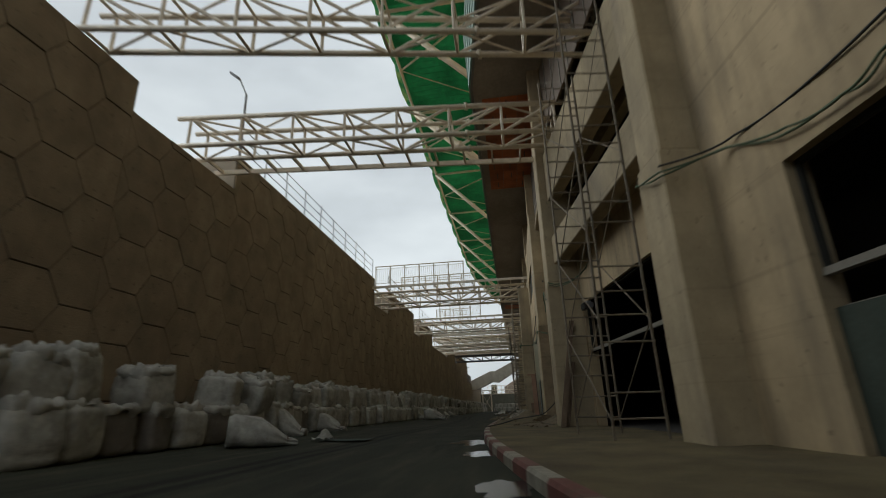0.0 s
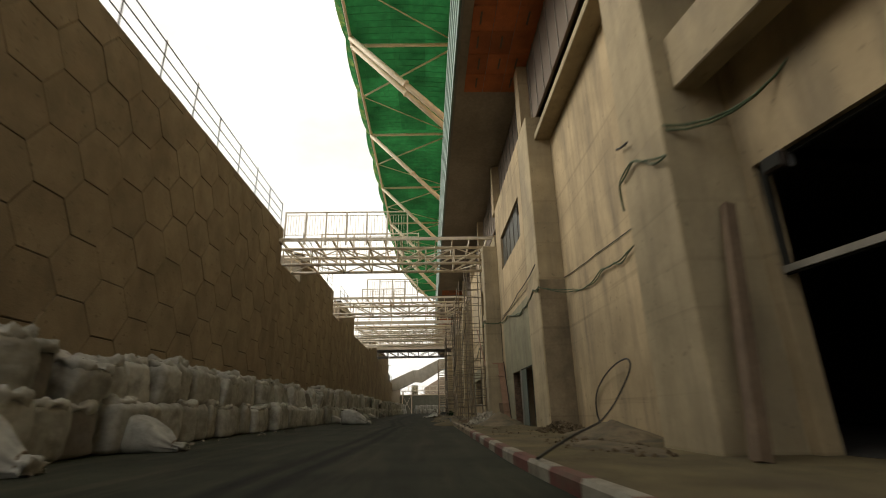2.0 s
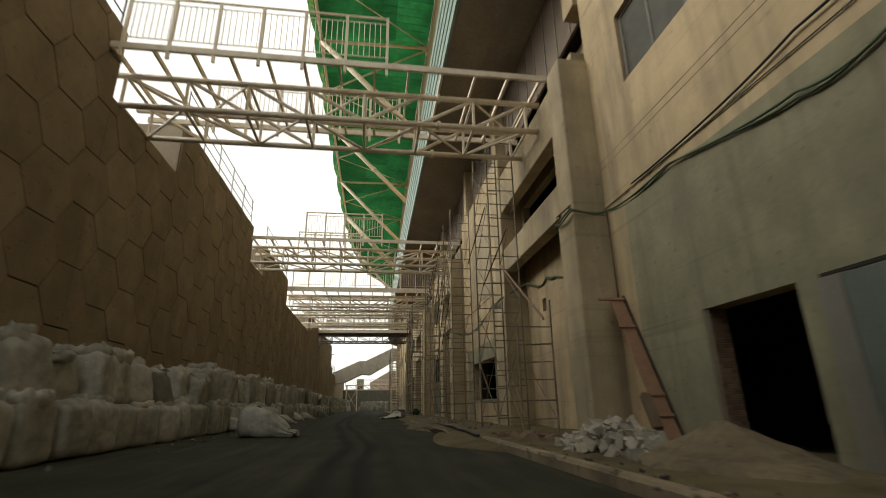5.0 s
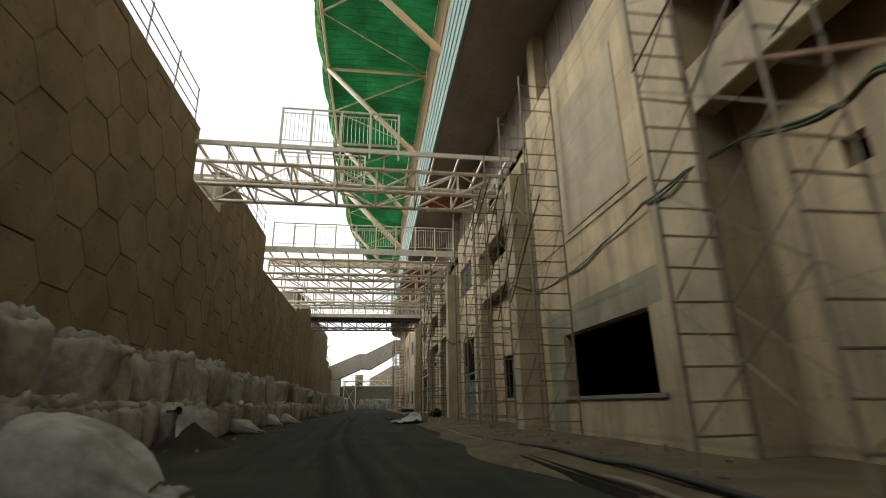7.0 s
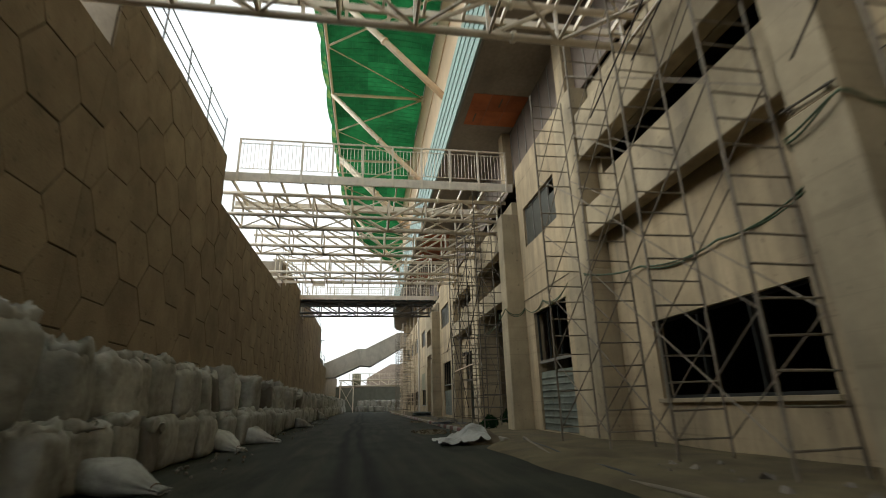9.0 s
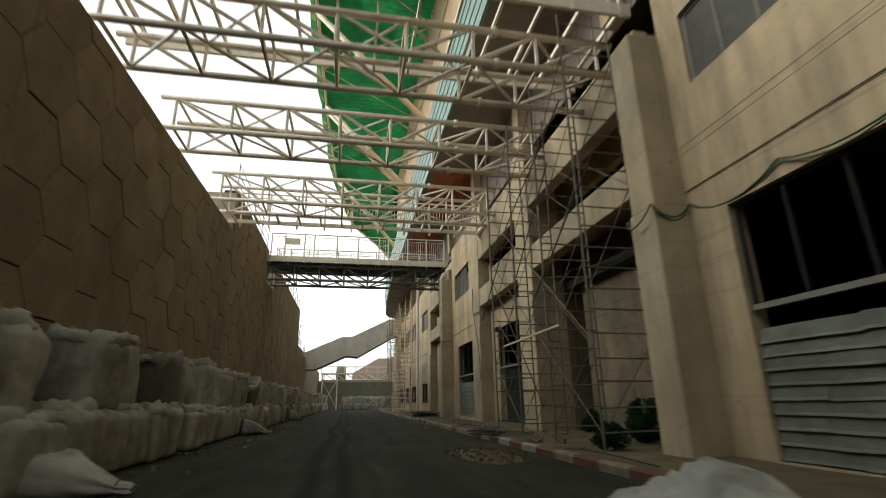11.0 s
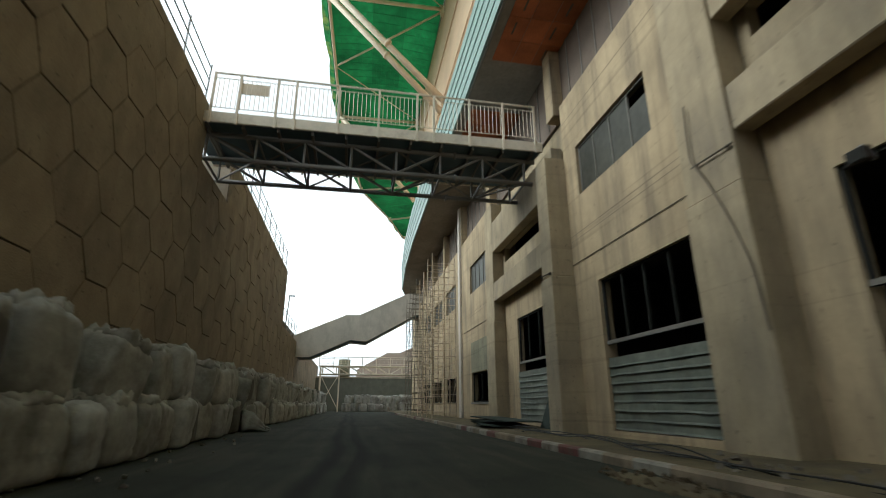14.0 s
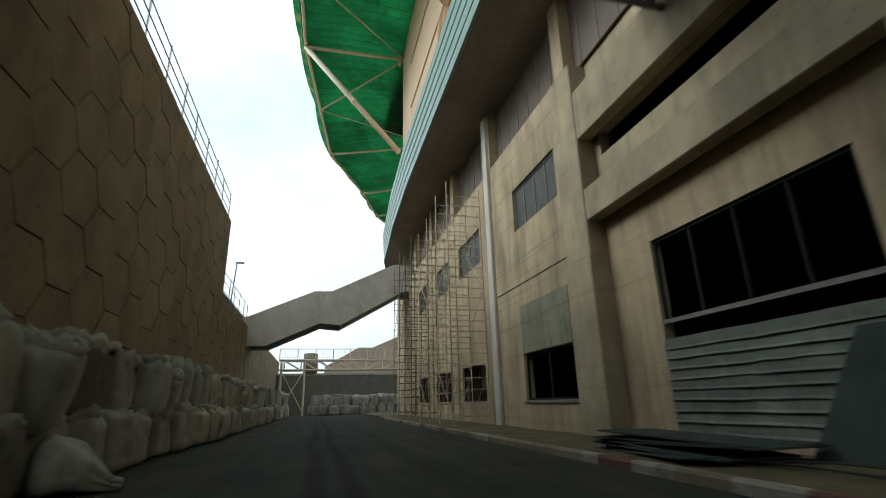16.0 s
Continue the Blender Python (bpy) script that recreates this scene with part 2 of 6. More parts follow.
# ---- mesh helpers ------------------------------------------------------
class Geo:
    """Collects the vertices and faces of one mesh."""

    def __init__(self, m=None):
        self.v, self.f, self.m = [], [], m

    def add(self, verts, faces):
        k = len(self.v)
        self.v += [tuple(p) for p in verts]
        self.f += [tuple(k + i for i in face) for face in faces]
        return self

    def box(self, x0, x1, y0, y1, z0, z1, c=0.0):
        """A box, with edges chamfered by c."""
        if c <= 0:
            return self.add([(x, y, z) for z in (z0, z1) for y in (y0, y1) for x in (x0, x1)],
                            [(0, 2, 3, 1), (4, 5, 7, 6), (0, 1, 5, 4), (2, 6, 7, 3), (0, 4, 6, 2), (1, 3, 7, 5)])
        bm = bmesh.new()
        bmesh.ops.create_cube(bm, size=1.0)
        for p in bm.verts:
            p.co = ((x0 + x1) / 2 + p.co.x * (x1 - x0), (y0 + y1) / 2 + p.co.y * (y1 - y0), (z0 + z1) / 2 + p.co.z * (z1 - z0))
        bmesh.ops.bevel(bm, geom=bm.edges[:], offset=c, segments=1, affect="EDGES")
        bm.verts.index_update()
        self.add([p.co[:] for p in bm.verts], [[p.index for p in face.verts] for face in bm.faces])
        bm.free()
        return self

    def tube(self, a, b, r, seg=8, r2=None):
        """A closed round bar from a to b."""
        a, b = Vector(a), Vector(b)
        d = (b - a).normalized()
        u = d.orthogonal().normalized()
        w = d.cross(u)
        ring = [(math.cos(2 * math.pi * k / seg), math.sin(2 * math.pi * k / seg)) for k in range(seg)]
        vs = [a + (u * c + w * s) * r for c, s in ring] + [b + (u * c + w * s) * (r2 or r) for c, s in ring]
        fs = [(k, (k + 1) % seg, seg + (k + 1) % seg, seg + k) for k in range(seg)]
        return self.add(vs, fs + [tuple(range(seg))[::-1], tuple(range(seg, 2 * seg))])

    def pipe(self, pts, r, seg=6):
        """A bent bar through the points."""
        for a, b in zip(pts, pts[1:]):
            self.tube(a, b, r, seg)
        return self

    def prism(self, outline, axis, t0, t1):
        """A flat outline pushed along an axis; outline in the other two coordinates, in xyz order."""
        def put(p, t):
            q = list(p)
            q.insert("xyz".index(axis), t)
            return q
        n = len(outline)
        vs = [put(p, t0) for p in outline] + [put(p, t1) for p in outline]
        return self.add(vs, [tuple(range(n))[::-1], tuple(range(n, 2 * n))] + [(k, (k + 1) % n, n + (k + 1) % n, n + k) for k in range(n)])

    def pierced(self, x0, x1, y0, y1, z0, z1, holes=()):
        """A wall sheet between x0 and x1 with rectangular holes (ya, yb, za, zb) right through it."""
        ys = sorted({y0, y1, *[v for h in holes for v in h[:2] if y0 < v < y1]})
        zs = sorted({z0, z1, *[v for h in holes for v in h[2:] if z0 < v < z1]})
        full = lambda i, j: 0 <= i < len(ys) - 1 and 0 <= j < len(zs) - 1 and not any(
            h[0] < (ys[i] + ys[i + 1]) / 2 < h[1] and h[2] < (zs[j] + zs[j + 1]) / 2 < h[3] for h in holes)
        for i in range(len(ys) - 1):
            for j in range(len(zs) - 1):
                if not full(i, j):
                    continue
                a, b, c, d = ys[i], ys[i + 1], zs[j], zs[j + 1]
                self.add([(x0, a, c), (x0, b, c), (x0, b, d), (x0, a, d)], [(0, 3, 2, 1)])
                self.add([(x1, a, c), (x1, b, c), (x1, b, d), (x1, a, d)], [(0, 1, 2, 3)])
                if not full(i - 1, j):
                    self.add([(x0, a, c), (x1, a, c), (x1, a, d), (x0, a, d)], [(0, 1, 2, 3)])
                if not full(i + 1, j):
                    self.add([(x0, b, c), (x1, b, c), (x1, b, d), (x0, b, d)], [(0, 3, 2, 1)])
                if not full(i, j - 1):
                    self.add([(x0, a, c), (x1, a, c), (x1, b, c), (x0, b, c)], [(0, 3, 2, 1)])
                if not full(i, j + 1):
                    self.add([(x0, a, d), (x1, a, d), (x1, b, d), (x0, b, d)], [(0, 1, 2, 3)])
        return self

    def mesh(self, name, mat, smooth=False):
        me = bpy.data.meshes.new(name)
        vs = [tuple(self.m @ Vector(p)) for p in self.v] if self.m else self.v
        me.from_pydata(vs, [], self.f)
        me.materials.append(mat)
        if smooth:
            me.polygons.foreach_set("use_smooth", [True] * len(me.polygons))
        me.validate()
        me.update()
        return me


def thing(name, at, label, category, group="", kind=""):
    """An empty at the base of a thing, to carry its parts."""
    ob = new(name)
    ob.empty_display_size = 0.2
    ob.matrix_basis = Matrix.Translation(at)
    return tagged(ob, label, category, group, kind)


def part(name, geo, mat, parent, label="", smooth=False):
    """One mesh object under a thing or a part; the geometry is in world places."""
    ob = new(name, geo.mesh(name, mat, smooth) if isinstance(geo, Geo) else geo)
    ob.parent = parent
    if parent.type == "EMPTY":
        ob.matrix_parent_inverse = parent.matrix_basis.inverted()
    return tagged(ob, label) if label else ob


def solo(name, geo, mat, label, category, kind="", group="", smooth=False):
    """A thing that is one mesh."""
    return tagged(new(name, geo.mesh(name, mat, smooth)), label, category, group, kind)


def piece(name, mesh, parent, at, turn=None):
    """One of many alike parts that share a mesh, at a place in the world."""
    ob = new(name, mesh)
    ob.parent = parent
    ob.matrix_parent_inverse = parent.matrix_basis.inverted()
    ob.matrix_basis = (turn or Matrix()) @ Matrix.Translation(at)
    return ob


# The facade bends eight degrees away from the road before this point.
BEND_Y, BEND = 17.5, radians(8.3)
TURNED = Matrix.Translation((0, BEND_Y, 0)) @ Matrix.Rotation(BEND, 4, "Z") @ Matrix.Translation((0, -BEND_Y, 0))
STRAIGHT = None

# ---- ground ------------------------------------------------------------
WALL_X = -13.2
solo("ground", Geo().add([(-1500, -600, -0.05), (1500, -600, -0.05), (1500, 2400, -0.05), (-1500, 2400, -0.05)], [(0, 1, 2, 3)]), EARTH,
     "bare brown earth reaching to the horizon", "ground", "structure")
g = Geo()
xs = [WALL_X + 0.05 + k * (abs(WALL_X) + 4.0) / 22 for k in range(23)]
ysr = [-30 + 2.0 * k for k in range(100)]
for yy in ysr:
    for xx in xs:
        rut = -0.02 * math.exp(-((xx + 6.1) / 0.45) ** 2) - 0.02 * math.exp(-((xx + 7.9) / 0.45) ** 2)
        g.v.append((xx, yy, rut + 0.014 * noise.noise((xx * 0.5, yy * 0.25, 3.0))))
nx = len(xs)
g.f = [(j * nx + i, j * nx + i + 1, (j + 1) * nx + i + 1, (j + 1) * nx + i) for j in range(len(ysr) - 1) for i in range(nx - 1)]
solo("road", g, ASPHALT, "worn dusty dark asphalt service road with wheel tracks", "road", "structure", smooth=True)


def kerb_x(y):
    return -2.7 + (0.0 if y > 19 else 0.0126 * (19 - y) ** 1.9 * 0.62)


g = Geo()
row = [(-30 + k * 1.0) for k in range(200)]
for yy in row:
    for k in range(8):
        far = 1.2 if yy > BEND_Y else 1.2 + (BEND_Y - yy) * math.tan(BEND)
        xx = kerb_x(yy) + 0.16 + (far - kerb_x(yy) - 0.16) * k / 7
        g.v.append((xx, yy, 0.13 + 0.05 * noise.noise((xx * 0.9, yy * 0.6, 9.0)) * (k > 0)))
g.f = [(j * 8 + i, j * 8 + i + 1, (j + 1) * 8 + i + 1, (j + 1) * 8 + i) for j in range(len(row) - 1) for i in range(7)]
solo("pavement", g, SAND, "sandy dusty unfinished pavement along the building", "pavement", "structure", smooth=True)

random.seed(4)
kerb = thing("kerb", (-2.7, 0, 0), "red and white painted concrete kerb, worn and dusty", "kerb", kind="structure")
yy, k = -12.0, 0
while yy < 131:
    ln = 0.98
    a, b = kerb_x(yy), kerb_x(yy + ln)
    if not 37 < yy < 64:
        kg = Geo()
        out = [(0, 0.0), (0, 0.13), (0.03, 0.17), (0.17, 0.17), (0.17, 0.0)]
        vs = [(a + p, yy + 0.01, q) for p, q in out] + [(b + p, yy + ln - 0.01, q) for p, q in out]
        kg.add(vs, [(0, 1, 2, 3, 4), (9, 8, 7, 6, 5)] + [(i, 5 + i, 5 + (i + 1) % 5, (i + 1) % 5) for i in range(5)])
        bare = random.random() < (0.9 if 24.5 < yy < 40 else 0.45 if yy > 77 else 0.22 if yy > 40 else 0.06)
        part("kerb_stone", kg, WEATHERED_SHADED if bare else KERB_RED if k % 2 else KERB_WHITE, kerb)
    yy += ln
    k += 1

# dark tyre tracks that swing along the road
tn, tl = ASPHALT.node_tree.nodes, ASPHALT.node_tree.links
t_geo, t_sep, t_noise, t_wob, t_bend, t_sum, t_add, t_map, t_ramp, t_mul = (tn.new(k) for k in (
    "ShaderNodeNewGeometry", "ShaderNodeSeparateXYZ", "ShaderNodeTexNoise", "ShaderNodeMath", "ShaderNodeMapRange", "ShaderNodeMath",
    "ShaderNodeMath", "ShaderNodeMapRange", "ShaderNodeValToRGB", "ShaderNodeMix"))
t_noise.noise_dimensions = "1D"
t_noise.inputs["Scale"].default_value, t_noise.inputs["Detail"].default_value = 0.09, 1
tl.new(t_geo.outputs["Position"], t_sep.inputs[0]), tl.new(t_sep.outputs["Y"], t_noise.inputs["W"])
t_wob.operation, t_wob.inputs[1].default_value = "MULTIPLY", 0.9
tl.new(t_noise.outputs["Fac"], t_wob.inputs[0])
t_bend.interpolation_type = "SMOOTHSTEP"
for key, value in (("From Min", 36.0), ("From Max", 64.0), ("To Min", 5.35), ("To Max", 6.85)):
    t_bend.inputs[key].default_value = value
tl.new(t_sep.outputs["Y"], t_bend.inputs["Value"])
tl.new(t_wob.outputs[0], t_sum.inputs[0]), tl.new(t_bend.outputs["Result"], t_sum.inputs[1])
tl.new(t_sum.outputs[0], t_add.inputs[0]), tl.new(t_sep.outputs["X"], t_add.inputs[1])
t_map.inputs["From Min"].default_value, t_map.inputs["From Max"].default_value = -3.0, 3.0
tl.new(t_add.outputs[0], t_map.inputs["Value"]), tl.new(t_map.outputs["Result"], t_ramp.inputs["Fac"])
while len(t_ramp.color_ramp.elements) > 1:
    t_ramp.color_ramp.elements.remove(t_ramp.color_ramp.elements[-1])
t_ramp.color_ramp.elements[0].color = (1, 1, 1, 1)
for at, dark in ((0.18, 1), (0.21, 0.75), (0.25, 1), (0.42, 1.0), (0.455, 0.28), (0.475, 0.42), (0.495, 0.85), (0.52, 0.85), (0.54, 0.28), (0.56, 0.42), (0.59, 1.0), (0.63, 0.75), (0.66, 1.0), (0.8, 0.8), (0.84, 1.0)):
    e = t_ramp.color_ramp.elements.new(at)
    e.color = (dark, dark, dark, 1)
t_mul.data_type, t_mul.blend_type = "RGBA", "MULTIPLY"
t_mul.inputs[0].default_value = 1.0
old = tn["Principled BSDF"].inputs["Base Color"].links[0].from_socket
tl.new(old, t_mul.inputs[6]), tl.new(t_ramp.outputs["Color"], t_mul.inputs[7]), tl.new(t_mul.outputs[2], tn["Principled BSDF"].inputs["Base Color"])

# sand washed over the missing kerb
g = Geo()
for j in range(66):
    yy = 34.5 + j * 0.48
    fade = min(1, (yy - 34.5) / 3, (66 - yy) / 2.5)
    for i in range(9):
        t = i / 8
        xx = -2.3 - fade * (0.55 + 0.75 + 0.7 * noise.noise((yy * 0.22, 4.0, 1.0))) * t
        g.v.append((xx, yy, (0.17 + 0.03 * noise.noise((xx * 2, yy * 1.3, 2.0))) * (1 - t) ** 0.8 - 0.03 * t * (i == 8) + 0.012 * noise.noise((xx * 4, yy * 4, 5.0))))
g.f = [(j * 9 + i, (j + 1) * 9 + i, (j + 1) * 9 + i + 1, j * 9 + i + 1) for j in range(65) for i in range(8)]
solo("sand_drift", g, SAND, "low drift of sand washed over the road edge", "sand", smooth=True)

# ---- retaining wall ----------------------------------------------------
TOP, NOTCH = 12.05, 9.75
NOTCHES = [(-30.0, 10.8, 11.5), (10.8, 16.8, 10.35), (39.0, 44.0, NOTCH), (56.1, 60.1, NOTCH), (69.7, 86.0, NOTCH), (96.8, 100.9, NOTCH)]
WALL_END = 121.5
wall = thing("wall_west", (WALL_X, 50, 0), "tall brown retaining wall of hexagonal precast concrete panels", "wall", kind="structure")
top_at = lambda y: 7.35 if y > WALL_END else next((c for a, b, c in NOTCHES if a < y < b), TOP)
cuts = sorted({-30.0, WALL_END, 170.0, *[v for n in NOTCHES for v in n[:2]]})
g = Geo()
for a, b in zip(cuts, cuts[1:]):
    g.box(WALL_X - 0.7, WALL_X - 0.045, a, b, 0, top_at((a + b) / 2))
part("wall_body", g, JOINT, wall, "dark recessed joints between the panels")
PW = 1.505


def hex_panel(yc, zc, gap=0.013, clip_top=None, y_lo=None, y_hi=None):
    """Outline of one panel round (yc, zc): flat head and foot, pointed flanks, clipped to the wall's edge."""
    pts = [(-0.5, -0.8), (0.5, -0.8), (1.0, 0), (0.5, 0.8), (-0.5, 0.8), (-1.0, 0)]
    pts = [(yc + p * PW * 0.667 * (1 - gap * 0.35), zc + q * (1 - gap * 1.7)) for p, q in pts]

    def cut(ps, inside, cross):
        out = []
        for i, p in enumerate(ps):
            q = ps[(i + 1) % len(ps)]
            if inside(p):
                out.append(p)
            if inside(p) != inside(q):
                out.append(cross(p, q))
        return out
    if clip_top is not None:
        pts = cut(pts, lambda p: p[1] <= clip_top, lambda p, q: (p[0] + (q[0] - p[0]) * (clip_top - p[1]) / (q[1] - p[1]), clip_top))
    pts = cut(pts, lambda p: p[1] >= 0.0, lambda p, q: (p[0] + (q[0] - p[0]) * (0.0 - p[1]) / (q[1] - p[1]), 0.0)) if pts else pts
    for lim, sign in ((y_lo, 1), (y_hi, -1)):
        if lim is not None and pts:
            pts = cut(pts, lambda p: sign * (p[0] - lim) >= 0, lambda p, q: (lim, p[1] + (q[1] - p[1]) * (lim - p[0]) / (q[0] - p[0])))
    return pts


def panel_geo(geo, pts, x, tilt=0.0):
    """A panel with a chamfered face."""
    n = len(pts)
    if n < 3:
        return
    cy, cz = sum(p[0] for p in pts) / n, sum(p[1] for p in pts) / n
    rim = [(x - 0.012, p, q) for p, q in pts]
    face = [(x + tilt * (p - cy), p + (cy - p) * 0.014, q + (cz - q) * 0.014) for p, q in pts]
    back = [(x - 0.06, p, q) for p, q in pts]
    geo.add(face + rim + back, [tuple(range(n))] + [(k, n + k, n + (k + 1) % n, (k + 1) % n) for k in range(n)]
            + [(n + k, 2 * n + k, 2 * n + (k + 1) % n, n + (k + 1) % n) for k in range(n)])


rest = Geo()
singles = []
rng = random.Random(5)
for kcol in range(-72, 56):
    yc = 85.5 + PW * kcol
    for row_n in range(-1, 9):
        zc = 3.7 + 0.8 + 1.6 * (row_n - 2) + (0.8 if kcol % 2 else 0.0) - 0.0
        spans = []
        for a, b in zip(cuts, cuts[1:]):
            if b > yc - 1.01 and a < yc + 1.01:
                pts = hex_panel(yc, zc, clip_top=top_at((a + b) / 2) - 0.01, y_lo=a if a > yc - 1.01 else None, y_hi=b if b < yc + 1.01 else None)
                if len(pts) >= 3:
                    spans.append(pts)
        x = WALL_X + rng.uniform(-0.012, 0.012)
        tl = rng.uniform(-0.006, 0.006)
        for pts in spans:
            if len(spans) == 1 and len(pts) == 6 and 24 < yc < 112 and zc > 2.6 and len(singles) < 300:
                singles.append((pts, x, tl))
            else:
                panel_geo(rest, pts, x, tl)
for pts, x, tl in singles:
    pg = Geo()
    panel_geo(pg, pts, x, tl)
    part("panel", pg, PANEL, wall)
tagged(part("panel_field", rest, PANEL, wall, "brown hexagonal concrete panels with dark joints"), kind="stuff")
g = Geo()
for a, b, c in NOTCHES[1:]:
    g.box(WALL_X - 0.72, WALL_X - 0.08, b + 0.001, b + 0.02, c, TOP - 0.05)
    g.box(WALL_X - 3.5, WALL_X - 0.08, b - 0.02, b + 0.6, c - 0.4, TOP - 0.15)
    g.box(WALL_X - 3.5, WALL_X - 0.7, a - 0.6, a + 0.01, c - 0.4, top_at(a - 0.1) - 0.15)
    g.box(WALL_X - 3.5, WALL_X - 0.06, a, b, c - 0.5, c + 0.02)
part("abutment", g, PALE, wall, "pale concrete bridge seats in the wall head")
solo("upper_ground", Geo().box(-400, WALL_X - 3.5, -300, 170, 0, TOP - 0.35).box(WALL_X - 3.5, WALL_X - 0.7, -30, 10.2, 0, 11.2)
     .box(WALL_X - 3.5, WALL_X - 0.7, 17.4, 39, 0, TOP - 0.35).box(WALL_X - 3.5, WALL_X - 0.7, 44, 56.1, 0, TOP - 0.35).box(WALL_X - 3.5, WALL_X - 0.7, 60.1, 69.7, 0, TOP - 0.35)
     .box(WALL_X - 3.5, WALL_X - 0.7, 86, 96.8, 0, TOP - 0.35).box(WALL_X - 3.5, WALL_X - 0.7, 100.9, WALL_END, 0, TOP - 0.35), EARTH,
     "raised earth terrace behind the retaining wall", "ground", "structure")


def edge_fence(y0, y1, x=WALL_X - 0.15, z=TOP):
    f = thing("guard_rail", (x, y0, z), "thin galvanised pipe guard rail on the wall head", "fence", "wall head guard rails")
    n = max(1, round((y1 - y0) / 2.3))
    for k in range(n + 1):
        yy = y0 + (y1 - y0) * k / n
        part("post", Geo().tube((x, yy, z - 0.1), (x + 0.05 * math.sin(k * 2.1), yy, z + 1.75), 0.03, 6), LAMPGREY, f)
    for h in (0.55, 1.1, 1.65):
        part("rail", Geo().tube((x, y0, z + h), (x, y1, z + h), 0.022, 6), LAMPGREY, f)
    return f


for a, b in ((17.0, 38.8), (44.3, 55.8), (60.4, 69.4), (86.3, 96.5), (101.2, 121.2)):
    edge_fence(a, b)
edge_fence(122, 133, z=7.35)

# ---- stadium building --------------------------------------------------
bld = thing("stadium_building", (2, 60, 0), "unfinished raw concrete stadium flank with pilasters and beams", "building")
HEAD = 11.75          # head of the solid front wall
SILL, LINTEL = 7.7, 9.5
BEAM_LO, BEAM_HI = (6.15, 7.15), (8.85, 10.55)
DEEP = 1.0            # depth of the recessed bays


def front(y0, y1, holes=(), x=0.0, z1=HEAD, m=STRAIGHT, mat=None, label=""):
    return part("wall", Geo(m).pierced(x, x + 0.35, y0, y1, 0, z1, holes), mat or PLASTER, bld, label)


def pilaster(y0, y1, x=-0.1, z1=HEAD, back=DEEP + 0.3, m=STRAIGHT, cap=5.1):
    p = part("pilaster", Geo(m).box(x, back, y0, y1, 0, cap, 0.03).box(x + 0.05, back, y0 + 0.04, y1 - 0.04, cap, z1, 0.03), CONCRETE, bld)
    return p


def beams(y0, y1, x=0.0, m=STRAIGHT, deep=DEEP, lo=BEAM_LO, hi=BEAM_HI, slabs=True):
    for z0, z1 in (lo, hi):
        part("beam", Geo(m).box(x, x + 0.45, y0, y1, z0, z1, 0.025), CONCRETE, bld)
    if slabs:
        for z1 in (lo[1] - 0.05, hi[1] - 0.1):
            part("slab_edge", Geo(m).box(x + 0.45, deep + 0.3, y0, y1, z1 - 0.35, z1), CONCRETE, bld)


def recess(y0, y1, holes=(), m=STRAIGHT, mat=None, deep=DEEP, lo=BEAM_LO, hi=BEAM_HI, slot=0.62):
    """The set-back wall of a beam bay: ground storey, and a dark strip between the two beams."""
    part("wall", Geo(m).pierced(deep, deep + 0.3, y0, y1, 0, lo[1], holes), mat or PLASTER, bld)
    part("wall", Geo(m).pierced(deep, deep + 0.3, y0, y1, lo[1], HEAD, [(y0 + 0.3, y1 - 0.3, hi[0] - slot, hi[0] + 0.15)]), CONCRETE, bld)


def window(y0, y1, z0, z1, x, bays, glazed=True, transom=None, m=STRAIGHT, notch=False):
    """Steel window in an opening: outer frame, mullions, panes where it is glazed."""
    r = 0.035
    w = part("window", Geo(m).box(x, x + 0.08, y0, y1, z0, z0 + 2 * r).box(x, x + 0.08, y0, y1, z1 - 2 * r, z1)
             .box(x, x + 0.08, y0, y0 + 2 * r, z0, z1).box(x, x + 0.08, y1 - 2 * r, y1, z0, z1), FRAME if glazed else DARKBAR, bld, "grey steel window frame" if glazed else "dark steel frame of an unglazed opening")
    for k in range(1, bays):
        yy = y0 + (y1 - y0) * k / bays
        part("mullion", Geo(m).box(x + 0.005, x + 0.075, yy - 0.018, yy + 0.018, z0, z1), PALEFRAME if glazed else DARKBAR, w)
    if transom:
        part("transom", Geo(m).box(x - 0.03, x + 0.09, y0, y1, transom - 0.05, transom + 0.05), PALEFRAME, w)
    if glazed:
        for k in range(bays):
            a, b = y0 + (y1 - y0) * k / bays + 0.03, y0 + (y1 - y0) * (k + 1) / bays - 0.03
            if notch and k == 0:
                part("pane", Geo(m).box(x + 0.03, x + 0.045, a, b, z0 + 0.05, z0 + (z1 - z0) * 0.7), GLASS, w)
            else:
                part("pane", Geo(m).box(x + 0.03, x + 0.045, a, b, z0 + 0.05, z1 - 0.05), GLASS, w)
    return w


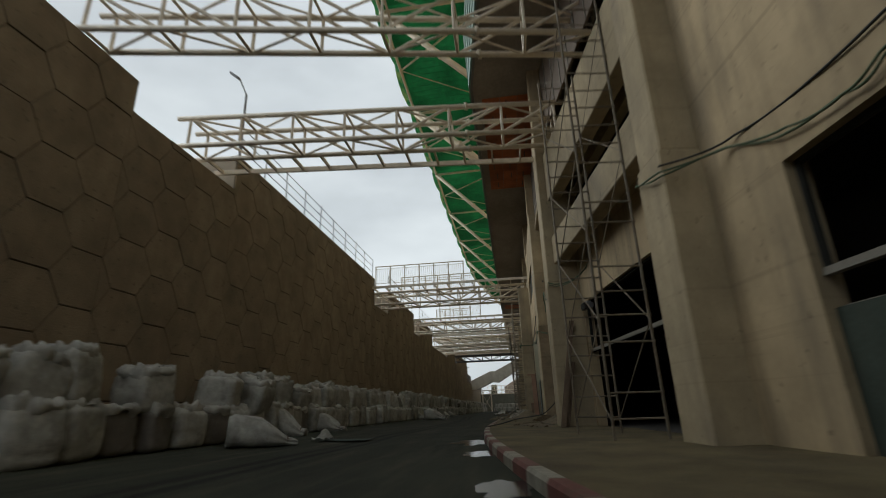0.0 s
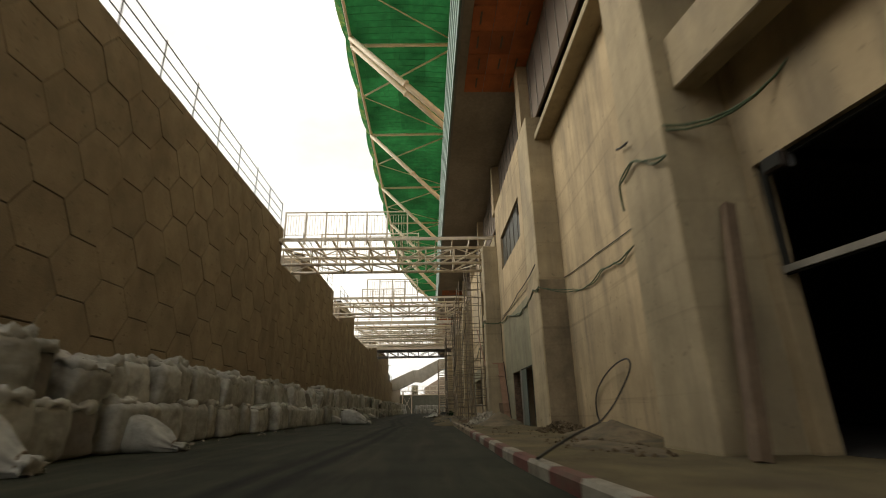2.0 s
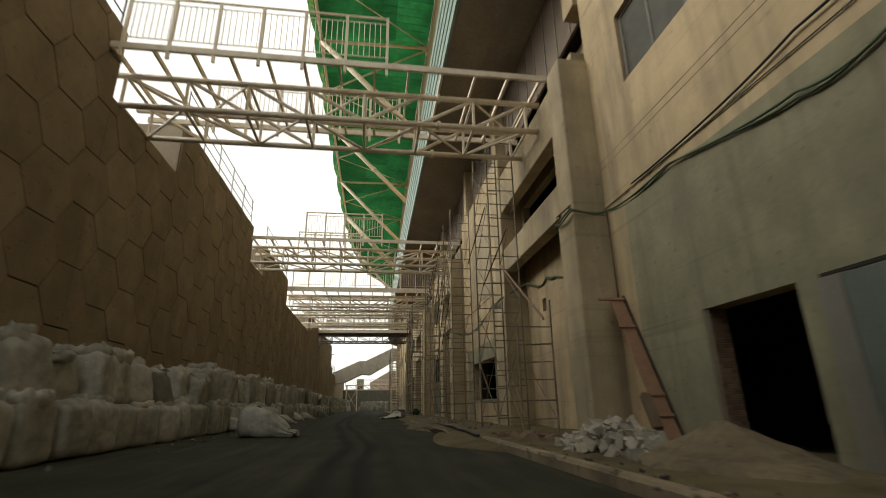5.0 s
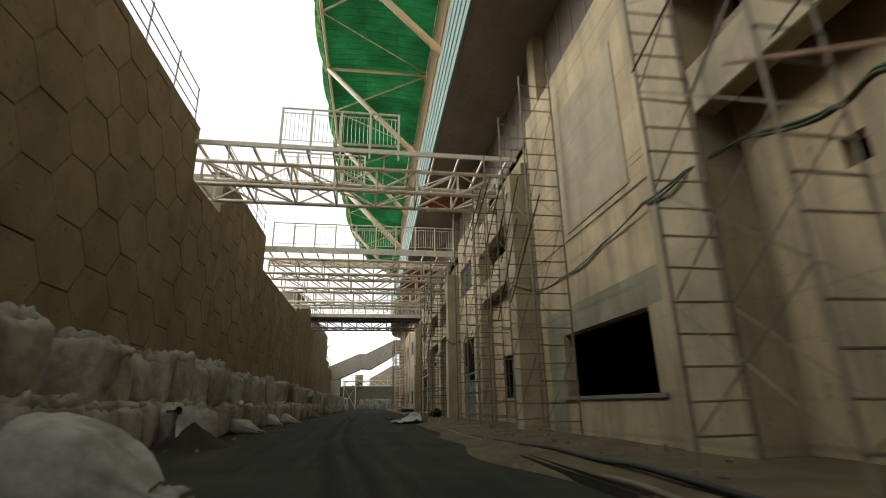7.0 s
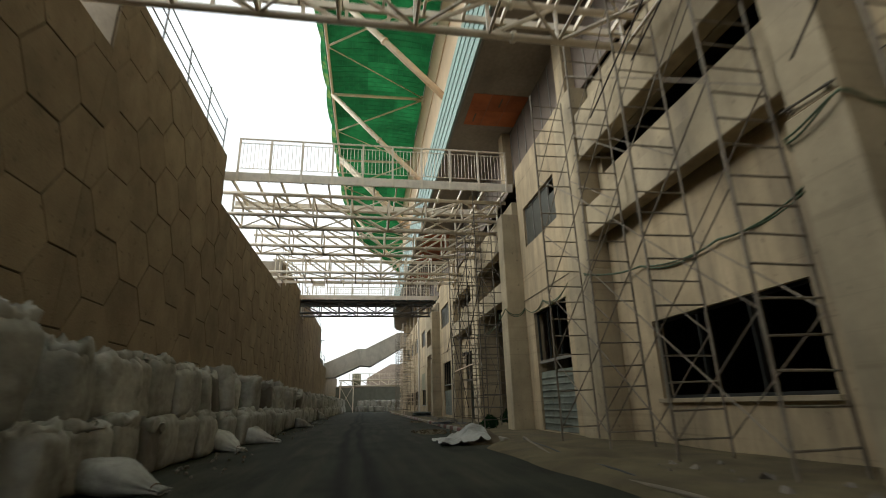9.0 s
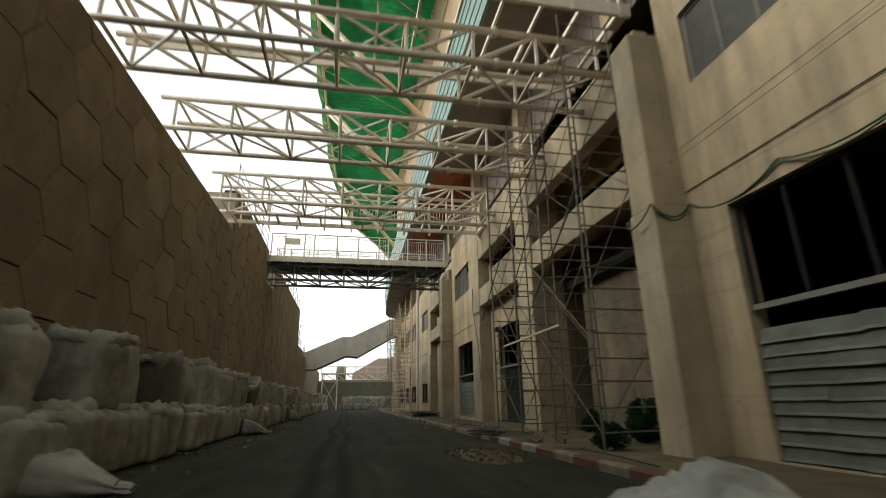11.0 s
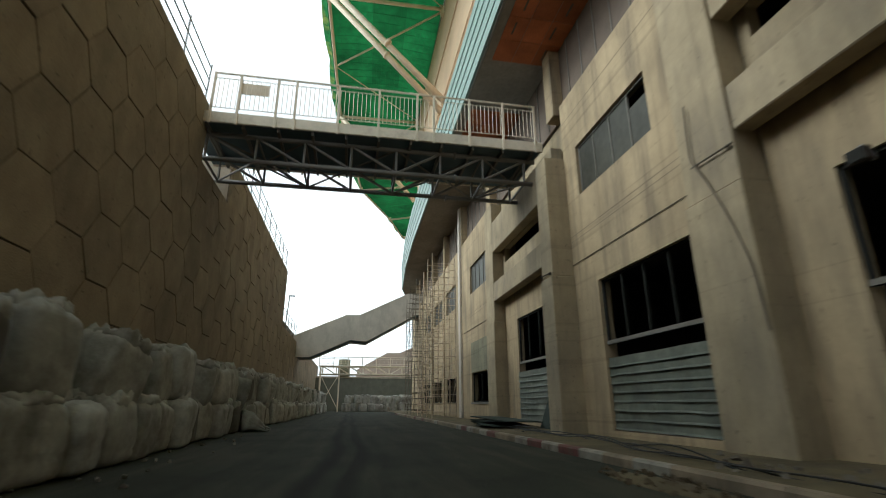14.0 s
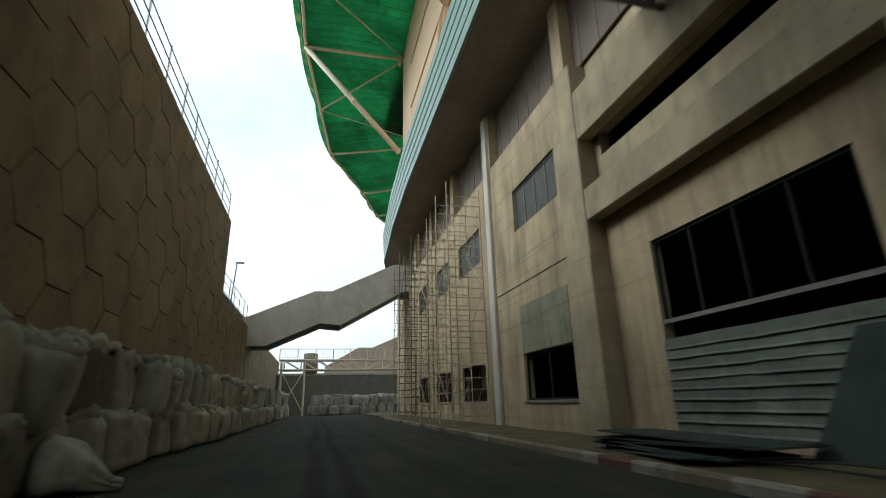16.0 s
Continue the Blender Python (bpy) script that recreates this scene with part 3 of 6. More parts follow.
def shutter(y0, y1, z0, z1, x, m=STRAIGHT, mat=None, vertical=False):
    """Corrugated sheets closing the foot of an opening, each lapped over the next."""
    s = part("shutter", Geo(m).box(x + 0.12, x + 0.16, y0, y1, z0, z0 + 0.08).box(x + 0.12, x + 0.16, y0, y1, z1 - 0.1, z1), PALEFRAME, bld, "timber rails behind corrugated sheets")
    n = max(2, round((z1 - z0) / 0.225))
    if vertical:
        n = max(2, round((y1 - y0) / 0.8))
    rr = random.Random(int(y0 * 10))
    for k in range(n):
        if vertical:
            gg = Geo(m)
            a, b = y0 + (y1 - y0) * k / n, y0 + (y1 - y0) * (k + 1) / n + 0.03
            gg.box(x + 0.02 + 0.02 * (k % 2), x + 0.035 + 0.02 * (k % 2), a, b, z0, z1 + rr.uniform(-0.07, 0.07))
            part("sheet", gg, mat or SHEET, s)
            continue
        a, b = z0 + (z1 - z0) * k / n, z0 + (z1 - z0) * (k + 1) / n
        cuts_ = [y0 - 0.02] + sorted(rr.uniform(y0 + 0.8, y1 - 0.8) for _ in range(rr.choice((0, 1, 1)))) + [y1 + 0.02]
        for ya, yb in zip(cuts_, cuts_[1:]):
            gg = Geo(m)
            steps = max(2, int((yb - ya) / 0.5))
            sag, dx = rr.uniform(-0.03, 0.03), rr.uniform(-0.008, 0.008)
            vs = []
            for q in range(steps + 1):
                u = q / steps
                wob, dz = 0.012 * rr.uniform(-1, 1) + dx, sag * (u - 0.5) + 0.01 * rr.uniform(-1, 1)
                vs += [(p + wob, ya + (yb - ya) * u, z + dz) for p, z in ((x - 0.038, a - 0.02), (x - 0.026, a - 0.02), (x + 0.002, a + 0.03), (x + 0.028, b + 0.01), (x + 0.016, b + 0.01), (x - 0.01, a + 0.03))]
            fs = [(5, 4, 3, 2, 1, 0), tuple(6 * steps + i for i in range(6))]
            for q in range(steps):
                fs += [(6 * q + i, 6 * q + (i + 1) % 6, 6 * q + 6 + (i + 1) % 6, 6 * q + 6 + i) for i in range(6)]
            gg.add(vs, fs)
            part("sheet", gg, mat or SHEET, s)
    return s


# bends first: the bay before P0, P0, the scaffolded beam bay
M = TURNED
front(-14, 7.2, [(-3.5, 5.2, 0.1, 3.85)], x=0.55, m=M)
window(-3.5, 5.2, 2.25, 3.85, 0.7, 4, glazed=False, transom=2.28, m=M)
shutter(-3.5, 5.2, 0.1, 1.85, 0.68, m=M, mat=SHEETGREEN, vertical=True)
pilaster(6.95, 7.95, x=-0.2, m=M)
LO, HI = (5.8, 6.85), (8.35, 10.35)
beams(7.95, 16.6, 0.1, m=M, deep=0.9, lo=LO, hi=HI, slabs=False)
recess(7.95, 16.9, [(9.8, 16.1, 0.1, 4.22)], m=M, deep=0.9, lo=LO, hi=HI)
window(9.8, 16.1, 2.5, 4.22, 1.0, 1, glazed=False, transom=2.57, m=M)
pilaster(16.45, 18.1)
# plain recessed bay with looped cables
part("wall", Geo().pierced(0.9, 1.25, 18.0, 26.1, 0, HEAD), PLASTER, bld)
part("ledge", Geo().box(0.3, 0.95, 18.0, 26.1, 10.7, 10.95, 0.02), CONCRETE, bld, "pale concrete ledge at the head of the plain bay")
pilaster(26.05, 28.0, x=-0.06)
# Thin dark sheet puts the shade of this side face into colour.
part("render_patch", Geo().box(0.0, 0.9, 26.036, 26.05, 0.13, 5.06), WEATHERED_SHADED, bld, "mottled dark sheet for the shaded side of the pilaster")
# door block
front(28.0, 35.6, [(28.35, 30.2, 0.1, 2.3), (30.95, 32.8, 0.1, 2.33), (28.7, 34.0, SILL, LINTEL)])
window(28.7, 34.0, SILL, LINTEL, 0.1, 5, notch=True)
part("render_patch", Geo().pierced(-0.006, 0.0, 28.15, 34.7, 0.13, 5.0, [(28.35, 30.2, 0.13, 2.3), (30.95, 32.8, 0.13, 2.33)]), RENDERED, bld, "olive-grey render round the doorways")
part("door_lintel", Geo().box(-0.012, 0.0, 28.3, 30.6, 2.3, 2.345), DARKBAR, bld)
leaf = part("door_leaf", Geo().box(-0.045, -0.012, 29.42, 30.62, 0.14, 2.28, 0.008), DOORBLUE, bld, "grey-green steel door leaf standing open against the wall")
part("edge_strip", Geo().box(-0.06, -0.046, 30.3, 30.62, 0.14, 2.28), FRAME, leaf, "pale dented edge strip")
# brick jamb of the open doorway
BRICK = shade("dusty_red_brick", (0.15, 0.095, 0.062), 0.9, spread=0.3, scale=4, per_object=0.25)
MORTAR = shade("grey_mortar", (0.13, 0.115, 0.085), 0.95, spread=0.2)
jamb = part("brick_jamb", Geo().box(0.02, 0.34, 32.7, 32.8, 0.13, 2.33), MORTAR, bld, "unplastered brick jamb of the doorway")
brick_ = Geo().box(0, 0.2, 0, 0.1, 0, 0.065, 0.004).mesh("brick", BRICK)
half_ = Geo().box(0, 0.095, 0, 0.1, 0, 0.065, 0.004).mesh("brick", BRICK)
for row_n in range(28):
    z = 0.14 + 0.078 * row_n
    a, b = (brick_, half_) if row_n % 2 else (half_, brick_)
    piece("brick", a, jamb, (0.025, 32.69, z))
    piece("brick", b, jamb, (0.235 if row_n % 2 else 0.13, 32.69, z))
pilaster(35.5, 36.4, x=-0.86, z1=9.55)
# beam bay with the small square hole
beams(36.4, 44.5, deep=0.9)
recess(36.4, 44.5, [(38.02, 38.55, 4.1, 4.9), (38.2, 39.7, 0.1, 2.62), (42.35, 42.75, 4.18, 4.65)], deep=0.9)
pilaster(44.5, 46.2)
# blank panel block
front(46.2, 53.8, [(46.88, 51.7, 1.15, 2.95)])
part("render_patch", Geo().box(-0.006, 0.0, 46.3, 53.0, 2.97, 3.75).box(-0.006, 0.0, 51.75, 53.0, 0.14, 2.96), RENDERED, bld)
part("raised_panel", Geo().box(-0.03, 0.0, 46.9, 50.6, 5.9, 10.0, 0.012), SMOOTHCOAT, bld, "cement rendered patch closing a former window")
part("sill", Geo().box(-0.06, 0.2, 46.6, 51.85, 1.05, 1.15, 0.01), PALEFRAME, bld)
pilaster(53.75, 54.65, x=-0.82, z1=9.55)
# wide low window bay
beams(54.65, 62.7, deep=0.6)
recess(54.65, 62.7, [(56.2, 61.0, 1.2, 3.15)], deep=0.6)
window(56.2, 61.0, 1.2, 3.15, 0.72, 3, glazed=False)
part("sill", Geo().box(0.5, 0.7, 56.1, 61.1, 1.1, 1.2, 0.01), CONCRETE, bld)
pilaster(62.7, 64.4)
front(64.4, 69.35, [(65.0, 68.3, 0.15, 4.7), (65.0, 68.6, SILL, LINTEL)])
window(65.0, 68.6, SILL, LINTEL, 0.1, 4, notch=True)
window(65.0, 68.3, 2.66, 4.7, 0.12, 3, glazed=False, transom=2.7)
shutter(65.0, 68.3, 0.2, 2.3, 0.1)
pilaster(69.3, 70.2, x=-0.86, z1=9.55)
# blank scaffolded bay
beams(70.2, 78.4, deep=1.7)
# This bay's set-back wall and returns are a darker brown than PLASTER.
recess(70.2, 78.4, [(77.75, 78.35, 0.1, 5.6)], mat=DARKBROWN, deep=1.7, slot=1.4)
part("return_wall", Geo().box(1.25, 2.0, 69.9, 70.2, 0, HEAD), DARKBROWN, bld)
part("return_wall", Geo().box(1.25, 2.0, 78.4, 78.7, 0, HEAD), DARKBROWN, bld)
pilaster(78.4, 80.1)
beams(80.1, 86.4, -0.05, deep=0.55)
recess(80.1, 86.4, [(80.2, 85.2, 0.1, 4.77)], deep=0.55)
window(80.2, 85.2, 2.72, 4.77, 0.62, 4, glazed=False, transom=2.77)
part("inner_wall", Geo().box(0.86, 3.1, 85.42, 85.55, 0.12, 2.75, 0.01), DOORBLUE, bld, "grey-blue return wall inside the opening")
part("inner_wall", Geo().pierced(3.1, 3.25, 79.4, 85.4, 0.12, 5.2, [(84.25, 85.2, 0.1, 2.2), (81.9, 83.1, 0.1, 2.3)]), RENDERED, bld, "rendered inner wall with two doorways")
pilaster(86.4, 88.05, x=-0.12)
front(88.05, 93.95, [(88.1, 92.38, 0.3, 4.58), (88.9, 93.0, SILL, LINTEL)])
window(88.9, 93.0, SILL, LINTEL, 0.1, 4, notch=True)
window(88.1, 92.38, 2.65, 4.58, 0.12, 4, glazed=False, transom=2.7)
shutter(88.1, 92.38, 0.35, 2.25, 0.1)
pilaster(93.9, 94.9, x=-0.82, z1=9.55)
beams(94.9, 103.3, -0.05, deep=0.55)
recess(94.9, 103.3, [(96.45, 101.5, 0.3, 4.93)], deep=0.55)
window(96.45, 101.5, 2.8, 4.93, 0.62, 4, glazed=False, transom=2.85)
shutter(96.45, 101.5, 0.35, 2.42, 0.52)
pilaster(103.3, 104.8)
front(104.8, 112.0, [(104.95, 108.75, 1.1, 2.78), (104.95, 108.75, SILL, LINTEL)])
window(104.95, 108.75, SILL, LINTEL, 0.1, 4)
window(104.95, 108.75, 1.1, 2.78, 0.1, 2, glazed=False)
part("render_patch", Geo().box(-0.02, 0.0, 104.95, 108.75, 2.8, 4.6), RENDERED, bld)
part("sill", Geo().box(-0.06, 0.2, 104.85, 108.85, 1.0, 1.1, 0.01), PALEFRAME, bld)
part("downpipe", Geo().box(-0.16, 0.0, 111.2, 111.75, 0, 14.7, 0.02), STAIRC, bld, "pale painted narrow column strip")
hol = []
for yy in (113.2, 119.0, 125.0):
    hol += [(yy, yy + 3.8, SILL, LINTEL), (yy, yy + 3.8, 1.1, 2.8)]
front(112.0, 139.5, hol)
for yy in (113.2, 119.0, 125.0):
    window(yy, yy + 3.8, SILL, LINTEL, 0.1, 4)
    window(yy, yy + 3.8, 1.1, 2.8, 0.1, 3, glazed=False)
for yy in (117.6, 123.6, 129.6):
    pilaster(yy, yy + 0.9, x=-0.12)
# far flank, returns and closed inside
part("wall", Geo().box(0.35, 26, 139.2, 139.5, 0, HEAD + 3.05), PLASTER, bld)
# Inner shell added to close the building, painted dark to stand for unlit rooms.
part("inner_wall", Geo().box(9.0, 9.3, -20, 139, 0, 15), DARK, bld, "inner wall painted dark for lack of light")
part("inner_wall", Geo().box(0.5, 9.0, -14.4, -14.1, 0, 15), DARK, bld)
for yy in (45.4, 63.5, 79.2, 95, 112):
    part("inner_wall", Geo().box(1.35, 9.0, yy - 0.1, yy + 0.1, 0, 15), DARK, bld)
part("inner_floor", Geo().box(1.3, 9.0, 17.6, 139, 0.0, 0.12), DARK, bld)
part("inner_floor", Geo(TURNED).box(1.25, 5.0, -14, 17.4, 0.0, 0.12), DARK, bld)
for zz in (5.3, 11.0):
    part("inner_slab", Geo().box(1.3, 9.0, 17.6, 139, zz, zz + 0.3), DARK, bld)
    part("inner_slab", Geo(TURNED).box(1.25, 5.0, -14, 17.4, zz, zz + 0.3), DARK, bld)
# cable clamps round the pilasters
DARKTAN = shade("dusty_dark_conduit", (0.1, 0.085, 0.06), 0.8, spread=0.25)
for x, ya, yb, z in ((-0.14, 86.42, 87.6, 5.86), (-0.84, 93.92, 94.88, 5.2), (-0.88, 35.52, 36.38, 5.32), (-0.84, 53.77, 54.63, 5.2)):
    part("cable_clamp", Geo().tube((x, ya, z), (x, yb, z + 0.04), 0.02, 6).box(x, x + 0.05, ya + 0.1, ya + 0.16, z - 0.04, z + 0.04).box(x, x + 0.05, yb - 0.16, yb - 0.1, z - 0.02, z + 0.07), DARKTAN, bld, "dusty cable length clamped across the pilaster")
# conduit along the front wall
for a, b, z in ((28.0, 35.5, 5.25), (46.2, 53.7, 5.7), (64.4, 69.3, 5.4), (88.05, 93.9, 5.45), (104.8, 111.2, 5.45)):
    cdt = part("conduit", Geo().tube((-0.025, a, z), (-0.025, b, z + 0.01), 0.012, 6), DARKTAN, bld, "thin dusty cable conduit fixed along the wall")
    yy = a + 0.5
    while yy < b - 0.3:
        part("clip", Geo().box(-0.04, 0.0, yy, yy + 0.03, z - 0.025, z + 0.025), DARKTAN, cdt)
        yy += 0.85

LOUVRE_RIB = Geo().box(0, 0.03, 0, 0.05, 0, 14.76 - HEAD).mesh("louvre_rib", PALEFRAME)
CLAD_RIB = Geo().box(-0.08, 0, 0, 0.09, 17.0, 26.3).mesh("cladding_rib", CLAD)
# storey under the slab: louvres set between pale columns
for a, b, m in ((-14, 17.5, TURNED), (17.5, 139.3, STRAIGHT)):
    part("louvre_wall", Geo(m).box(0.42, 0.5, a, b, HEAD, 14.8), LOUVRE, bld, "brown louvre sheets under the slab")
    yy = a + 0.6
    while yy < b:
        piece("louvre_rib", LOUVRE_RIB, bld, (0.39, yy, HEAD + 0.02), m)
        yy += 1.05
for yy in (8, 17.2, 27.2, 36.2, 45.2, 52.5, 63.5, 71.2, 79.2, 87.2, 94.8, 104.0, 111.4, 118, 124, 130, 136):
    part("column", Geo(TURNED if yy < 17 else None).box(-0.02, 0.5, yy - 0.35, yy + 0.35, HEAD - 0.02, 14.8, 0.02), PLASTER, bld)

# ---- cantilever slab, fascia, cladding ---------------------------------
EDGE = [(-14, 2.1), (10.0, -1.45), (17.5, -2.5), (40, -2.62), (70, -2.62), (105, -2.5), (120, -2.4), (128, -2.15), (134, -1.75), (138, -1.5), (141, -0.9), (143, 0.6)]


def strip(geo, line, dx0, dx1, z0, z1):
    """A closed band that follows the slab edge."""
    n = len(line)
    vs = []
    for y, x in line:
        vs += [(x + dx0, y, z0), (x + dx1, y, z0), (x + dx1, y, z1), (x + dx0, y, z1)]
    fs = [(0, 1, 2, 3), tuple(4 * (n - 1) + i for i in (3, 2, 1, 0))]
    for k in range(n - 1):
        for i in range(4):
            fs.append((4 * k + i, 4 * k + 4 + i, 4 * k + 4 + (i + 1) % 4, 4 * k + (i + 1) % 4))
    return geo.add(vs, fs)


g = Geo()
n = len(EDGE)
vs = [(x, y, 14.8) for y, x in EDGE] + [(12.0, y, 14.8) for y, x in EDGE]
vs += [(x, y, 15.25) for y, x in EDGE] + [(12.0, y, 15.25) for y, x in EDGE]
fs = []
for k in range(n - 1):
    fs += [(k, k + 1, n + k + 1, n + k), (2 * n + k, 3 * n + k, 3 * n + k + 1, 2 * n + k + 1), (k, 2 * n + k, 2 * n + k + 1, k + 1)]
g.add(vs, fs)
slab = part("cantilever_slab", g, SOFFIT, bld, "grey concrete soffit of the cantilevered concourse")
for k in range(5):
    z = 14.75 + k * 0.61
    part("fascia", strip(Geo(), EDGE, -0.14 - 0.03 * k, 0.0, z, z + 0.575), TEAL, bld, "pale teal metal fascia band")
for a, b in ((88.05, 93.9), (104.8, 111.2), (64.4, 69.3), (46.2, 53.4), (28.0, 35.5)):
    for z in (6.45, 6.27, 10.9):
        part("pour_joint", Geo().box(-0.004, 0.0, a, b, z - 0.009, z + 0.009), WEATHERED_SHADED, bld)
part("fascia_gap", strip(Geo(), EDGE, -0.05, 0.05, 14.7, 17.85), FRAME, bld)
for a, b in ((-10, 5), (18.5, 28.6), (67.6, 70.2), (86.8, 95.4), (99.0, 103.8)):
    inner = 0.42 + max(0, (BEND_Y - b) * 0.146)
    rr = random.Random(int(a * 7) + 90)
    rows_ = max(1, round((b - a) / 1.25))
    for i in range(rows_):
        ya, yb = a + (b - a) * i / rows_ + 0.012, a + (b - a) * (i + 1) / rows_ - 0.012
        xo = float(np.interp((ya + yb) / 2, [p[0] for p in EDGE], [p[1] for p in EDGE])) + 0.4
        for j in range(3):
            xa, xb = xo + (inner - xo) * j / 3 + 0.01, xo + (inner - xo) * (j + 1) / 3 - 0.01
            part("ply_sheet", Geo().box(xa, xb, ya, yb, 14.772 + rr.uniform(0, 0.008), 14.795), ORANGE, slab)
            if rr.random() < 0.75:
                xm = xa + (xb - xa) * rr.uniform(0.2, 0.6)
                part("batten", Geo().box(xm, xm + 0.07, ya + 0.25, yb - 0.35, 14.745, 14.772), TIMBER, slab)

CLX = -0.62
part("cladding", Geo().box(CLX, CLX + 0.3, 17.5, 128, 15.25, 36.2), CLAD, bld, "tan sheet cladding above the concourse")
part("cladding", Geo(TURNED).box(CLX, CLX + 0.3, -14, 17.5, 15.25, 36.2), CLAD, bld)
pts = [(CLX, 128), (CLX + 0.25, 134), (CLX + 1.6, 140), (CLX + 4.2, 146), (CLX + 9, 152), (CLX + 18, 158)]
g = Geo()
for p, q in zip(pts, pts[1:]):
    g.add([(p[0], p[1], 15.25), (q[0], q[1], 15.25), (q[0], q[1], 36.2), (p[0], p[1], 36.2)], [(0, 1, 2, 3)])
part("cladding_end", g, CLAD, bld)
yy = 17.8
while yy < 118:
    piece("cladding_rib", CLAD_RIB, bld, (CLX, yy, 0))
    yy += 0.34
for z in (26.3, 31.0):
    part("cladding_trim", Geo().box(CLX - 0.1, CLX, 17.5, 128, z, z + 0.16), CLAD, bld)
# Unseen flat cover added over the building to block sky light.
part("roof_cap", Geo().box(-0.6, 60, -20, 150, 36.9, 37.3), SOFFIT, bld)

# ---- roof --------------------------------------------------------------
roof = thing("cantilever_roof", (-6, 66, 36), "cream tubular steel roof edge with green netting underneath", "roof")
RZ = 36.0
OUT = [(17.0, -11.2), (33.2, -11.3), (49.6, -11.4), (66.3, -11.4), (82.5, -11.4), (98.5, -11.3), (114.6, -11.1), (133.9, -10.4), (156.0, -7.3), (169.0, -1.4), (179.0, 2.0), (190, 9)]
INN = [(17.0, -0.4), (33.2, -0.4), (49.6, -0.4), (66.3, -0.4), (82.5, -0.4), (98.5, -0.4), (114.6, -0.4), (133.9, -0.2), (151.0, 7.0), (160.0, 16.0), (170.0, 24.0), (182, 30)]
net = Geo()
STEPS = 10
cols = []
for k in range(len(OUT) - 1):
    for s in range(6 if k < len(OUT) - 2 else 7):
        f = s / 6
        yo, xo = (OUT[k][i] + (OUT[k + 1][i] - OUT[k][i]) * f for i in (0, 1))
        yi, xi = (INN[k][i] + (INN[k + 1][i] - INN[k][i]) * f for i in (0, 1))
        cols.append([(xo - 0.3 + (xi - xo) * j / STEPS, yo + (yi - yo) * j / STEPS, RZ + 0.55 + 0.9 * math.sin(math.pi * j / STEPS) * 0.4 - 0.22 * abs(math.sin(math.pi * f * 2)) + 0.05 * noise.noise((xo + j, yo * 0.6, 1))) for j in range(STEPS + 1)])
for a in range(0, len(cols) - 1, 2):
    for j0, j1 in ((0, 4), (4, 7), (7, STEPS)):
        run = cols[a:a + 3]
        w = j1 - j0 + 1
        net.add([p for c in run for p in c[j0:j1 + 1]], [(i * w + j, i * w + j + 1, (i + 1) * w + j + 1, (i + 1) * w + j) for i in range(len(run) - 1) for j in range(w - 1)])
part("netting", net, NET, roof, "green netting stretched under the roof", smooth=True)
lip = Geo()
cord = Geo()
for k, (c, d) in enumerate(zip(cols, cols[1:])):
    a, b = Vector(c[0]), Vector(d[0])
    for s in range(3):
        p, q = a.lerp(b, s / 3), a.lerp(b, (s + 1) / 3)
        u, v = ((k % 3 + s / 3) / 3, (k % 3 + (s + 1) / 3) / 3)
        w0, w1 = (-0.4 - 0.25 * math.sin(math.pi * t) ** 0.7 for t in (u, v))
        q1, p1 = q + Vector((w1, 0, 0.35)), p + Vector((w0, 0, 0.35))
        q2, p2 = q + Vector((w1 * 0.6, 0, 1.4)), p + Vector((w0 * 0.6, 0, 1.4))
        lip.add([p, q, q1, p1, p2, q2], [(0, 1, 2, 3), (3, 2, 5, 4)])
        cord.tube(p, p1, 0.012, 4)
        for j in range(STEPS):
            cord.tube(Vector(c[j]).lerp(Vector(d[j]), s / 3) - Vector((0, 0, 0.02)), Vector(c[j + 1]).lerp(Vector(d[j + 1]), s / 3) - Vector((0, 0, 0.02)), 0.013, 4)
    for j in range(STEPS):
        for s in (0.0, 0.5):
            cord.tube(Vector(c[j]).lerp(Vector(c[j + 1]), s) - Vector((0, 0, 0.02)), Vector(d[j]).lerp(Vector(d[j + 1]), s) - Vector((0, 0, 0.02)), 0.013, 4)
tagged(part("net_cords", cord, CORD, roof, "dark cords dividing the roof netting into squares"), kind="stuff")
part("edge_netting", lip, NETLIGHT, roof, "pale green net lip hanging along the roof edge")
